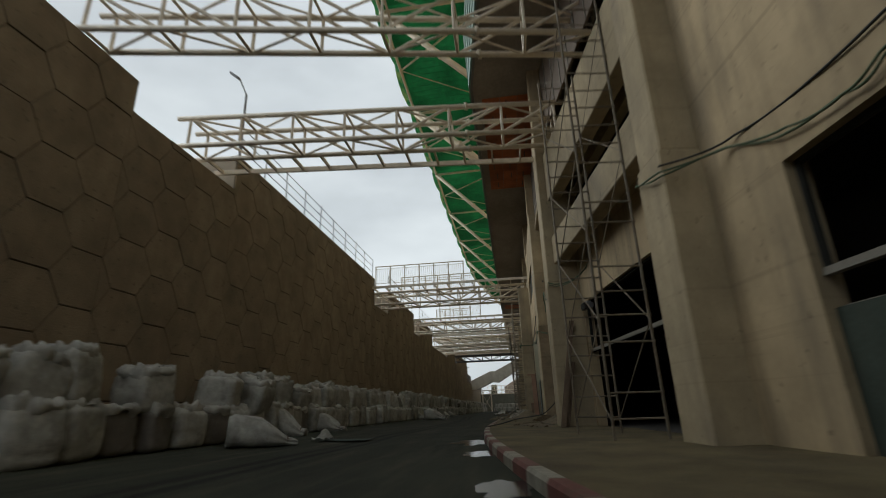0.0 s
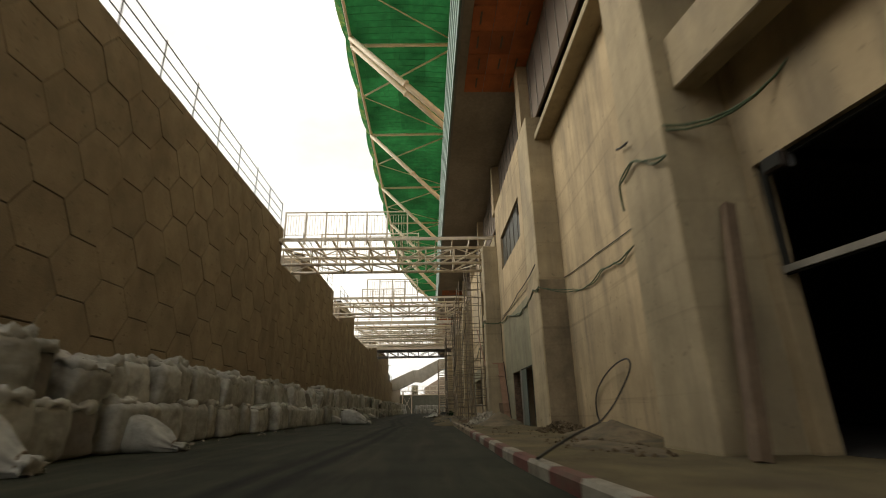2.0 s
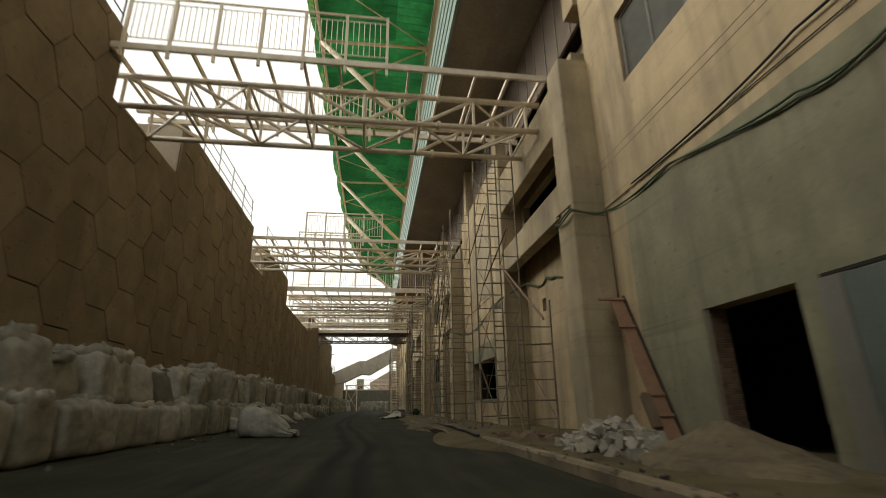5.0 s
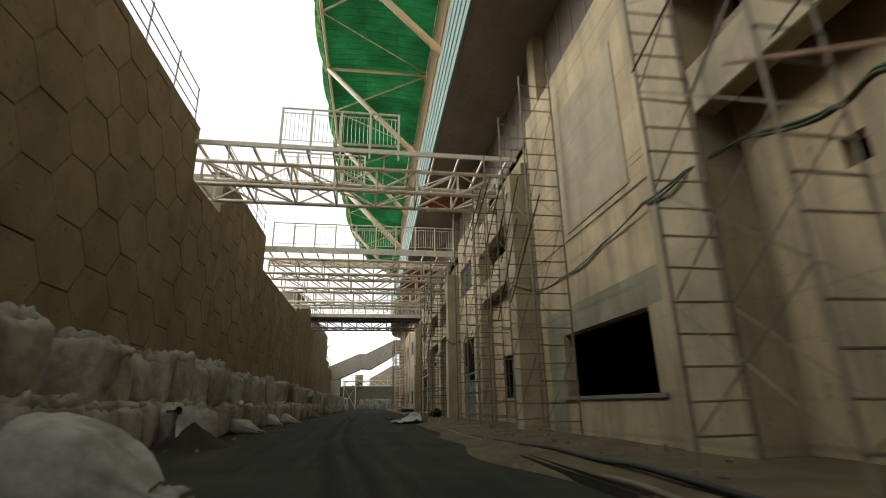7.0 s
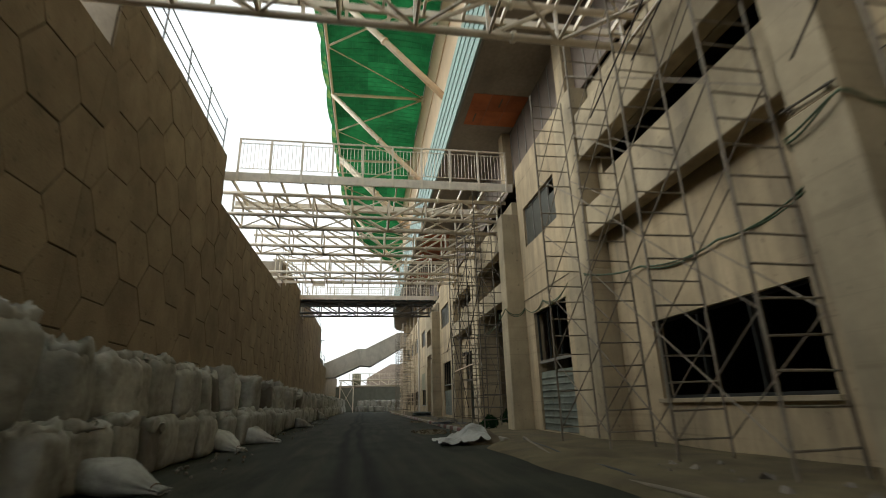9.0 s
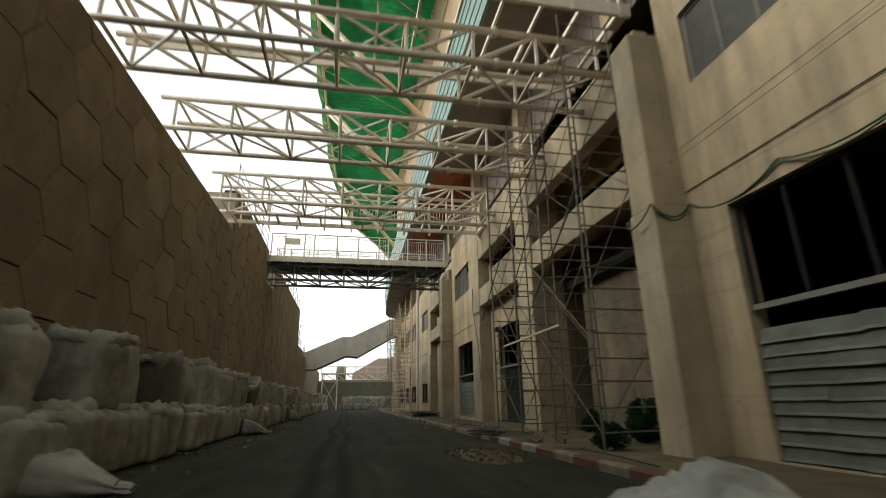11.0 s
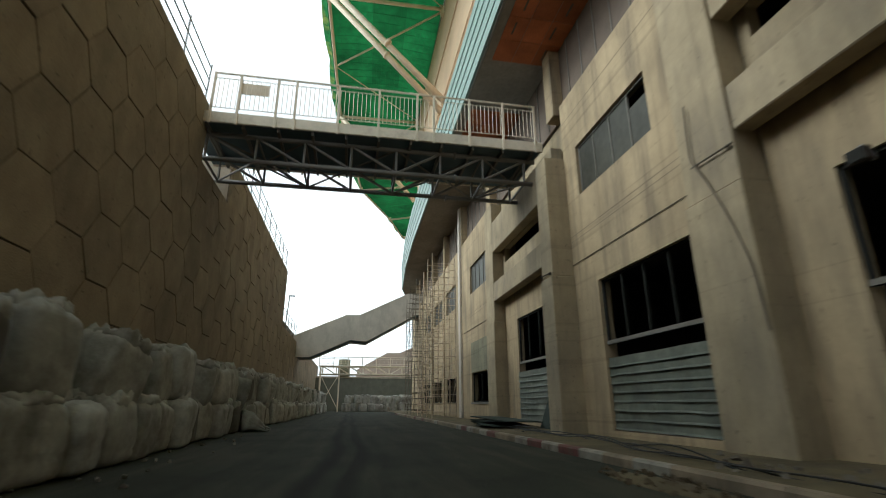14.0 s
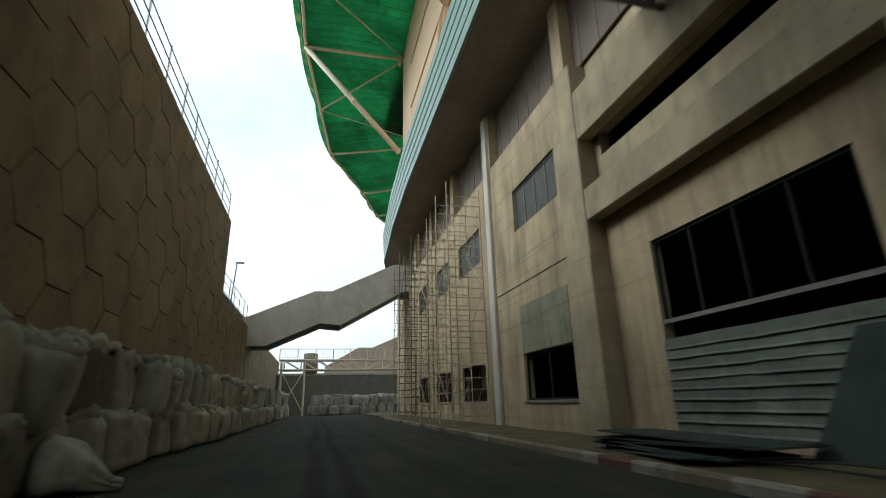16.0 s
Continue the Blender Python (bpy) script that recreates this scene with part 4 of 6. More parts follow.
for k in range(len(OUT)):
    o, i = Vector((OUT[k][1], OUT[k][0], RZ)), Vector((INN[k][1], INN[k][0], RZ + 0.2))
    if k + 1 < len(OUT):
        o2, i2 = Vector((OUT[k + 1][1], OUT[k + 1][0], RZ)), Vector((INN[k + 1][1], INN[k + 1][0], RZ + 0.2))
        part("edge_chord", Geo().tube(o, o2, 0.16, 8), ROOFSTEEL, roof, smooth=True)
        part("edge_chord", Geo().tube(o + Vector((-0.5, 0, 1.2)), o2 + Vector((-0.5, 0, 1.2)), 0.13, 8), ROOFSTEEL, roof, smooth=True)
        if k < 8:
            part("wind_brace", Geo().tube(o + (o2 - o) * 0.5, i, 0.11, 8), ROOFSTEEL, roof, smooth=True)
            part("wind_brace", Geo().tube(o + (o2 - o) * 0.5 + Vector((0, 0.3, 0.2)), i2, 0.07, 8), ROOFSTEEL, roof, smooth=True)
    part("cross_tube", Geo().tube(o, i, 0.18, 8), ROOFSTEEL, roof, smooth=True)
    part("post", Geo().tube(o + Vector((0, 0, -0.3)), o + Vector((0, 0, 1.9)), 0.15, 8), ROOFSTEEL, roof, smooth=True)
    if k < 8:
        foot = Vector((CLX - 0.15, OUT[k][0], 25.0))
        st = part("strut", Geo().tube(o, foot, 0.28, 12), ROOFSTEEL, roof, smooth=True)
        mid = o.lerp(foot, 0.52)
        d = (foot - o).normalized()
        part("collar", Geo().tube(mid - d * 0.09, mid + d * 0.09, 0.36, 12), ROOFSTEEL, st, smooth=True)
        if k in (2, 6):
            off = Vector((0, -1.5, 0.0))
            st = part("strut", Geo().tube(o + off * 0.75, foot + off, 0.28, 12), ROOFSTEEL, roof, smooth=True)
            part("collar", Geo().tube(mid + off - d * 0.09, mid + off + d * 0.09, 0.36, 12), ROOFSTEEL, st, smooth=True)
        part("gusset", Geo().box(CLX - 0.25, CLX, OUT[k][0] - 0.25, OUT[k][0] + 0.25, RZ - 0.5, RZ + 0.5), ROOFSTEEL, roof)

# ---- truss bridges -----------------------------------------------------
def box_truss(owner, y0, y1, zb, zt, x0=WALL_X - 0.5, x1=0.1, n=7, r=0.098, seg=8, m=STRAIGHT, steel=None):
    """A box truss across the road: four chords, posts, diagonals in every face."""
    L, steel = x1 - x0, steel or STEEL
    for y, z in ((y0, zt), (y1, zt), (y0, zb), (y1, zb)):
        ch = part("chord", Geo(m).tube((x0, y, z), (x1, y, z), r, seg), steel, owner, smooth=True)
        part("flange", Geo(m).tube((x0 + L * 0.74, y, z), (x0 + L * 0.74 + 0.12, y, z), r * 1.5, seg), steel, ch, smooth=True)
    for k in range(n + 1):
        x = x0 + 0.5 + (L - 1.0) * k / n
        for y in (y0, y1):
            part("post", Geo(m).tube((x, y, zb), (x, y, zt), r * 0.55, 6), steel, owner)
        part("cross_bar", Geo(m).tube((x, y0, zb), (x, y1, zb), r * 0.5, 6), steel, owner)
        part("cross_bar", Geo(m).tube((x, y0, zt), (x, y1, zt), r * 0.5, 6), steel, owner)
        if k < n:
            x2 = x0 + 0.5 + (L - 1.0) * (k + 1) / n
            up = k < n / 2
            for y in (y0, y1):
                a, b = ((x, y, zt), (x2, y, zb)) if up else ((x, y, zb), (x2, y, zt))
                part("diagonal", Geo(m).tube(a, b, r * 0.6, 6), steel, owner)
            part("lacing", Geo(m).tube((x, y0 if k % 2 else y1, zb), (x2, y1 if k % 2 else y0, zb), r * 0.45, 6), steel, owner)
            part("lacing", Geo(m).tube((x, y1 if k % 2 else y0, zt), (x2, y0 if k % 2 else y1, zt), r * 0.45, 6), steel, owner)


BAL = Geo().tube((0, 0, 0), (0, 0, 0.82), 0.014, 5).mesh("baluster", RAIL)


def railing(owner, y, z, x0, x1, h=1.75, gap=0.17, posts=None, at=None):
    """Posts, two rails and upright bars along x."""
    n = posts or max(1, round((x1 - x0) / 1.45))
    for x in at or [x0 + (x1 - x0) * k / n for k in range(n + 1)]:
        part("rail_post", Geo().box(x - 0.045, x + 0.045, y - 0.035, y + 0.035, z - 0.45, z + h), RAIL, owner)
    for zz, rr in ((z + h, 0.045), (z + h - 0.22, 0.02), (z + 0.22, 0.02)):
        part("handrail", Geo().tube((x0 - 0.05, y, zz), (x1 + 0.05, y, zz), rr, 6), RAIL, owner)
    x = x0 + gap
    while x < x1 - gap / 2:
        ob = new("baluster", BAL)
        ob.parent = owner
        ob.matrix_parent_inverse = owner.matrix_basis.inverted()
        ob.matrix_basis = Matrix.Translation((x, y, z + 0.22)) @ Matrix.Diagonal((1, 1, (h - 0.44) / 0.82, 1))
        x += gap


def joists(owner, ya, yb, z, x0=WALL_X + 0.1, x1=-0.2, n=12, size=0.07, m=STRAIGHT, steel=None):
    for k in range(n + 1):
        x = x0 + (x1 - x0) * k / n
        part("joist", Geo(m).box(x - size * 0.5, x + size * 0.5, ya, yb, z - size, z + size), steel or STEEL, owner)


def bridge(y, label):
    return thing("truss_bridge", (WALL_X, y, 10.5), label, "bridge", "steel truss bridges over the road")


def skew(s):
    """Slides y along with x, for a bridge that crosses the road aslant."""
    return Matrix(((1, 0, 0, 0), (s, 1, 0, 13.3 * s), (0, 0, 1, 0), (0, 0, 0, 1)))


TA = bridge(8.6, "bare cream tubular box truss spanning to the building")
box_truss(TA, 8.5, 9.5, 11.6, 13.0, x1=2.2, m=skew(0.19))
TB = bridge(13.5, "cream tubular box truss with open joists along its foot")
box_truss(TB, 13.45, 14.55, 10.6, 11.8, x1=1.2, m=skew(0.114))
joists(TB, 14.55, 15.7, 10.6, x1=0.5, m=skew(0.114))
part("edge_beam", Geo(skew(0.114)).box(WALL_X - 0.3, 0.7, 15.65, 15.75, 10.5, 10.7), STEEL, TB)
T1 = bridge(39, "cream truss bridge with open joists and a partly built railing")
box_truss(T1, 39.4, 41.3, 9.75, 10.8)
joists(T1, 38.3, 42.3, 11.0)
for yb in (38.3, 42.3):
    part("edge_beam", Geo().box(WALL_X - 0.6, 0.2, yb - 0.05, yb + 0.05, 10.95, 11.15), STEEL, T1)
railing(T1, 38.3, 11.15, -12.9, -5.2, posts=6)
railing(T1, 42.3, 11.15, -11.5, -4.6, posts=6)
T2 = bridge(57, "cream truss bridge with open joists and a short railing")
box_truss(T2, 56.9, 58.7, 9.95, 11.0)
joists(T2, 55.75, 59.6, 11.2)
for yb in (55.75, 59.6):
    part("edge_beam", Geo().box(WALL_X - 0.6, 0.2, yb - 0.05, yb + 0.05, 11.15, 11.35), STEEL, T2)
railing(T2, 55.75, 11.35, -9.9, -5.0, posts=4)
railing(T2, 59.6, 11.35, -10.9, -6.5, posts=4)
T3 = bridge(71, "cream truss bridge with a bolted channel edge and full railing")
box_truss(T3, 71.4, 73.2, 9.95, 11.0)
joists(T3, 70.45, 73.9, 11.25)
for yb in (70.45, 73.9):
    part("edge_beam", Geo().box(WALL_X - 0.6, 0.2, yb - 0.05, yb + 0.05, 11.2, 11.62), STEEL, T3)
railing(T3, 70.4, 11.6, -12.9, -0.1, posts=9)
T5 = bridge(77, "bare cream tubular box truss between wall and building")
box_truss(T5, 76.5, 78.1, 10.1, 11.25)
T6 = bridge(84, "cream box truss with open joists along its foot")
box_truss(T6, 82.9, 84.5, 10.25, 11.6)
joists(T6, 84.5, 85.8, 10.25)
part("edge_beam", Geo().box(WALL_X - 0.3, 0, 85.75, 85.85, 10.15, 10.35), STEEL, T6)
railing(T6, 85.8, 10.4, -12.9, -0.1, h=1.45, posts=9)
TD = bridge(98, "finished footbridge with solid blue-grey deck and ivory railings")
box_truss(TD, 97.0, 99.0, 9.95, 11.0, steel=SHADEDSTEEL)
joists(TD, 96.4, 99.9, 11.08, n=10, size=0.09, steel=SHADEDSTEEL)
part("deck", Geo().box(WALL_X - 0.6, 0.1, 96.3, 100.0, 11.18, 11.3), TEALDECK, TD, "blue-grey deck underside")
for yb in (96.27, 100.0):
    part("edge_beam", Geo().box(WALL_X - 0.6, 0.2, yb - 0.05, yb + 0.05, 11.12, 11.55), STEEL, TD)
SPLIT = [-13.0, -12.05, -10.65, -9.95, -8.3, -6.7, -5.15, -4.45, -2.95, -1.5, -0.1]
railing(TD, 96.2, 11.5, -13.0, -0.1, at=SPLIT)
railing(TD, 100.05, 11.5, -13.0, -0.1, at=SPLIT)
part("board", Geo().box(-12.1, -11.0, 96.27, 96.3, 12.45, 12.95), RAIL, TD, "pale louvred board on the railing")

# ---- stair and far end -------------------------------------------------
stair = thing("concrete_stair", (-7, 133, 0), "straight concrete stair with solid flanks climbing to the stadium", "stair")
flank = [(-13.6, 5.75), (-11.8, 5.75), (-7.6, 7.65), (-5.9, 7.5), (-0.5, 10.6), (0.3, 10.6), (0.3, 13.0), (-1.4, 13.0), (-6.7, 10.4), (-8.15, 10.35), (-13.3, 8.1), (-13.6, 8.1)]
for a, b in ((132.8, 133.1), (136.0, 136.3)):
    part("flank", Geo().prism(flank, "y", a, b), STAIRC, stair)
under = flank[:6]
g = Geo()
for p, q in zip(under, under[1:]):
    g.add([(p[0], 133.1, p[1] + 0.12), (q[0], 133.1, q[1] + 0.12), (q[0], 136.0, q[1] + 0.12), (p[0], 136.0, p[1] + 0.12)], [(0, 1, 2, 3)])
part("waist_slab", g, TEALDECK, stair, "dark blue-grey stair soffit")

far = thing("wall_far", (0, 165, 0), "grey-green retaining wall closing the road bend", "wall", kind="structure")
part("wall_body", Geo().box(-14, 40, 165, 166, 0, 5.2), FARGREY, far)
part("coping", Geo().box(-14, 40, 164.9, 166.1, 5.2, 5.5), PALE, far)
blk = thing("far_stand", (8, 200, 0), "pinkish concrete stand stepping up beyond the road", "building")
part("wall", Geo().prism([(-6, 0), (60, 0), (60, 26), (20, 20), (4, 13), (1, 13), (-6, 9)], "y", 200, 240), FARWALL, blk)
TE = bridge(150, "low cream truss gantry beyond the stair")
box_truss(TE, 150, 151.6, 5.0, 6.1, x0=-11.8, x1=6, n=9, r=0.09)
railing(TE, 150.0, 6.2, -11.8, 6.0, h=1.15, gap=0.6, posts=9)
tr = thing("trestle", (-10, 150, 0), "cream braced steel trestle carrying the far gantry", "trestle")
for x in (-11.6, -9.0):
    for y in (150, 151.6):
        part("leg", Geo().tube((x, y, 0), (x, y, 5.9), 0.09, 8), STEEL, tr)
part("brace", Geo().tube((-11.6, 150, 0.4), (-9.0, 150, 5.0), 0.05, 6), STEEL, tr)
part("brace", Geo().tube((-9.0, 150, 0.4), (-11.6, 150, 5.0), 0.05, 6), STEEL, tr)
part("cross_bar", Geo().tube((-11.6, 150, 5.0), (-9.0, 150, 5.0), 0.06, 6), STEEL, tr)

# ---- bulk bags ---------------------------------------------------------
def squarish(a, e):
    ca, sa = math.cos(a), math.sin(a)
    return (abs(ca) ** e + abs(sa) ** e) ** (-1 / e)


def bag_mesh(seed, w=1.05, d=1.0, h=1.15):
    """A filled woven bulk bag: square with round corners, tucked foot, creased cloth, slumped shoulders."""
    rr = random.Random(seed)
    geo = Geo()
    N, R = 48, 18
    off = Vector((seed * 3.7, seed * 1.3, seed * 5.1))
    lean = (rr.uniform(-0.06, 0.06), rr.uniform(-0.06, 0.06))
    e, pleat, ph = rr.uniform(5.0, 9.0), rr.randint(9, 14), rr.uniform(0, 6)
    belly, sagz = rr.uniform(0.02, 0.06), rr.uniform(0.15, 0.4)
    rings = []
    for j in range(R + 1):
        t = j / R
        k = 0.97 + belly * math.sin(math.pi * t)
        if t < 0.13:
            k *= 0.8 + 0.2 * math.sqrt(max(0.0, 1 - (1 - t / 0.13) ** 2))
        if t > 0.84:
            k *= 1 - 0.2 * ((t - 0.84) / 0.16) ** 2
        rings.append((t * h, k))
    rings += [(h + 0.035, 0.58), (h + 0.05, 0.3), (h + 0.045, 0.1)]
    for j, (z, k) in enumerate(rings):
        t = min(1.0, j / R)
        for i in range(N):
            a = 2 * math.pi * i / N
            ca, sa = math.cos(a), math.sin(a)
            rad = 0.5 * k * squarish(a, e)
            p = Vector((ca * rad * w, sa * rad * d, z))
            crease = max(0.0, 1 - 6 * abs(noise.noise(Vector((p.x * 2.2, p.y * 2.2, p.z * 0.9)) + off * 2)))
            fold = max(0.0, 1 - 7 * abs(noise.noise(Vector((p.x * 0.8, p.y * 0.8, p.z * 3.2)) + off * 3)))
            out = 0.05 * noise.noise(p * 1.2 + off) + 0.016 * noise.noise(p * 4.5 + off) + 0.026 * math.sin(pleat * a + ph) * t**6
            out -= 0.02 * crease * (0.3 + t) + 0.022 * fold * (1 if abs(t - sagz) < 0.25 else 0.3)
            p += Vector((ca, sa, 0)) * out * (0.4 if j > R else 1)
            p += Vector((lean[0] * t * t, lean[1] * t * t, (0.06 * noise.noise(p * 1.6 - off) + (0.05 * noise.noise(p * 6 - off) if j >= R else 0)) * t))
            if j == 0:
                p.z = 0.0
            geo.v.append(tuple(p))
    n = len(rings)
    for j in range(n - 1):
        for i in range(N):
            geo.f.append((j * N + i, j * N + (i + 1) % N, (j + 1) * N + (i + 1) % N, (j + 1) * N + i))
    geo.f += [tuple(range(N))[::-1], tuple((n - 1) * N + i for i in range(N))]
    return geo


def frill_mesh(seed, w=1.0, h=1.12):
    """The loose torn cloth round a sack's mouth: a crumpled rim that stands up in folds and falls inward."""
    rr = random.Random(seed)
    geo = Geo()
    N = 56
    off = Vector((seed * 1.7, seed * 2.9, seed))
    full = rr.uniform(0.9, 1.06)
    prof_ = ((0.95, -0.17), (1.04, -0.09), (1.05, 0.0), (0.97, 0.09), (0.84, 0.13), (0.66, 0.08), (0.42, 0.05))
    for j, (k, z) in enumerate(prof_):
        for i in range(N):
            a = 2 * math.pi * i / N
            c = Vector((math.cos(a), math.sin(a), 0))
            p = c * 0.5 * w * k * squarish(a, 4) * full
            tear = noise.noise(c * 1.9 + off)
            ruck = 1 - 2.6 * abs(noise.noise(c * 3.4 + off * 2 + Vector((0, 0, j * 0.35))))
            p += c * (0.06 * noise.noise(c * 5 + off + Vector((0, 0, j * 0.5))) + 0.035 * ruck)
            p.z = h + z * (0.8 + 1.0 * tear) + (0.055 * ruck + 0.035 * noise.noise(c * 9 + off + Vector((j, 0, 0)))) * (0 if j == 0 else min(1, j / 2))
            geo.v.append(tuple(p))
    for j in range(len(prof_) - 1):
        for i in range(N):
            geo.f.append((j * N + i, j * N + (i + 1) % N, (j + 1) * N + (i + 1) % N, (j + 1) * N + i))
    return geo


def sack_mesh(seed, ln=1.7, r=0.5):
    """A full sack lying on its side: square foot, flat slumped top, pinched and frayed neck."""
    geo = Geo()
    N = 32
    off = Vector((seed * 2.3, seed * 0.7, seed * 4.1))
    prof_ = [(0.0, 0.5, 0.5), (0.015, 0.9, 0.88), (0.08, 1.0, 1.0), (0.2, 1.04, 0.98), (0.34, 1.03, 0.9), (0.48, 0.97, 0.78), (0.6, 0.86, 0.63), (0.71, 0.7, 0.47), (0.8, 0.5, 0.33), (0.86, 0.36, 0.24), (0.9, 0.34, 0.2), (0.95, 0.44, 0.2), (1.0, 0.55, 0.16), (0.97, 0.3, 0.08)]
    for row, (t, ky, kz) in enumerate(prof_):
        for i in range(N):
            a = 2 * math.pi * i / N
            q = Vector((0, math.cos(a), math.sin(a)))
            sq = squarish(a, 3.6)
            p = Vector((t * ln, q.y * r * ky * sq, r * 0.82 * kz * (1 + q.z * sq * 0.95)))
            p += q * (0.1 * noise.noise(p * 1.7 + off) + 0.05 * noise.noise(p * 4.5 + off)) * min(1, ky) + q * 0.03 * math.sin(8 * a + seed) * (t > 0.6)
            if t > 0.93:
                p.x += 0.12 * noise.noise(q * 2.5 + off)
            p.z = max(0.0, p.z)
            geo.v.append(tuple(p))
    for j in range(len(prof_) - 1):
        for i in range(N):
            geo.f.append((j * N + i, j * N + (i + 1) % N, (j + 1) * N + (i + 1) % N, (j + 1) * N + i))
    geo.f += [tuple(range(N))[::-1], tuple((len(prof_) - 1) * N + i for i in range(N))]
    return geo


SIZES = [(s, 1.17 + 0.13 * math.sin(s * 2.2), 1.13 + 0.12 * math.cos(s * 1.7), 1.07 + 0.1 * math.sin(s * 3.1)) for s in range(1, 19)]
BAGS = [(bag_mesh(s, w, d, h).mesh("bulk_bag", BAG, True), h) for s, w, d, h in SIZES]
GRIMY = [(bag_mesh(s, h=1.0).mesh("bulk_bag", BAG_DARK, True), 1.0) for s in (41, 42, 43)]
FRILLS = [frill_mesh(s, 1.0, 0.0).mesh("torn_mouth", BAG, True) for s in range(1, 9)]
LOOP = Geo().pipe([(-0.02, 0, 0), (-0.09, 0.02, 0.13), (0.0, 0.03, 0.2), (0.09, 0.02, 0.12), (0.03, 0, 0)], 0.018, 5).mesh("lifting_loop", BAG)
rng = random.Random(11)


def put_bag(choice, m, label, group="bulk bags along the wall", loops=0, frill=True):
    mesh, h = choice
    ob = new("bulk_bag", mesh)
    ob.matrix_basis = m
    tagged(ob, label, "bag", group)
    if frill:
        fr = new("torn_mouth", rng.choice(FRILLS))
        fr.parent = ob
        fr.matrix_basis = Matrix.Translation((0, 0, h - 0.02)) @ Matrix.Rotation(rng.choice((0, 1.57, 3.14, 4.71)), 4, "Z") @ Matrix.Diagonal((1, 1, rng.uniform(0.7, 1.3), 1))
    for k in range(loops):
        a = rng.uniform(0, 6.28)
        lp = new("lifting_loop", LOOP)
        lp.parent = ob
        lp.matrix_basis = Matrix.Translation((0.4 * math.cos(a), 0.4 * math.sin(a), h - 0.06)) @ Matrix.Rotation(a, 4, "Z")
    return ob


STANDING = "dirty white woven bulk bag standing on the road by the wall"
STACKED = "dirty white woven bulk bag stacked on another bag"
TILTED = "dirty white woven bulk bag tipped aslant on the lower row"
def bag_line(y):
    """How far from the wall the front row stands."""
    return float(np.interp(y, [-5, 8, 16, 23, 27, 45, 70, 100, 130, 150], [-10.7, -10.6, -10.85, -11.45, -11.75, -11.75, -11.75, -11.75, -11.3, -10.8]))


yy = -6.0
while yy < 147:
    step = rng.uniform(1.06, 1.3)
    xf = bag_line(yy)
    near = -8 < yy < 118
    m0 = pose(xf + rng.uniform(-0.14, 0.14), yy, 0.0, rng.uniform(-2, 2), rng.uniform(-2, 3), rng.choice((0, 90, 180, 270)) + rng.uniform(-16, 16))
    pick = rng.choice(BAGS) if rng.random() < 0.93 else rng.choice(GRIMY)
    put_bag(pick, m0, STANDING, loops=2 if near and rng.random() < 0.4 else 0, frill=rng.random() < 0.8)
    if rng.random() < 0.91 and not 11.0 < yy < 14.0:
        wild = rng.random() < 0.36
        tip, roll = (rng.uniform(-24, 24), rng.uniform(-14, 14)) if wild else (rng.uniform(-6, 6), rng.uniform(-5, 5))
        grow = rng.uniform(0.94, 1.14) + (0.3 if 66 < yy < 80 else 0.17 if yy > 44 else 0.0)
        m1 = pose(xf - 0.2 + rng.uniform(-0.22, 0.14), yy + rng.uniform(-0.16, 0.16), pick[1] - 0.03 - (0.1 if wild else 0), tip, roll, rng.choice((0, 90, 180, 270)) + rng.uniform(-18, 18)) @ Matrix.Diagonal((1, 1, grow, 1))
        put_bag(rng.choice(BAGS) if rng.random() < 0.95 else rng.choice(GRIMY), m1, TILTED if wild else STACKED, loops=1 if near else 0)
    yy += step
for k in range(9):
    put_bag(rng.choice(BAGS), pose(-7.8 + k * 1.12, 151.5 + 0.25 * k, 0, 0, 0, rng.uniform(0, 360)), STANDING, "bulk bags at the road bend")
    put_bag(rng.choice(BAGS), pose(-7.4 + k * 1.12, 151.8 + 0.25 * k, 1.08, rng.uniform(-8, 8), 0, rng.uniform(0, 360)), STACKED, "bulk bags at the road bend")
TIE = Geo().pipe([(0, -0.17, 0.0), (0, -0.14, 0.09), (0, 0.0, 0.13), (0, 0.14, 0.09), (0, 0.17, 0.0)], 0.014, 5).mesh("neck_tie", TIMBER)
SACKS = [sack_mesh(s, ln).mesh("fallen_sack", BAG, True) for s, ln in ((61, 1.75), (62, 1.6), (63, 1.9), (64, 1.35))]
for x, y, rz, sc, tall, kind in ((-9.05, 11.35, 30, 1.0, 1.12, 0), (-11.0, 17.0, 12, 1.0, 1.5, 1), (-11.1, 21.75, -4, 0.87, 1.3, 2), (-11.3, 48.2, 10, 0.7, 1.0, 1),
                                 (-9.6, 43.55, -14, 0.98, 1.3, 2), (-11.5, 66.0, -20, 0.8, 1.0, 3), (-11.5, 68.9, 8, 0.9, 1.0, 0),
                                 (-11.35, 100.0, 12, 0.8, 1.25, 3), (-11.2, 58.4, -15, 0.75, 1.0, 0), (-11.2, 82.6, 20, 0.75, 1.0, 1)):
    sk = new("fallen_sack", SACKS[kind])
    sk.matrix_basis = pose(x, y, 0.0, 0, 0, rz) @ Matrix.Diagonal((sc, sc, sc * tall, 1))
    tagged(sk, "white woven sack lying slumped on the road, neck tied", "bag", "fallen sacks by the bags")
    tie = new("neck_tie", TIE)
    tie.parent = sk
    tie.matrix_basis = Matrix.Translation((0.875 * (1.75, 1.6, 1.9, 1.35)[kind], 0, 0.09))

HOSE = shade("dusty_tan_hose", (0.19, 0.155, 0.105), 0.7, spread=0.25, scale=2)
DARKTUBE = shade("dark_rusted_tube", (0.045, 0.035, 0.028), 0.65, metal=0.3, spread=0.25)

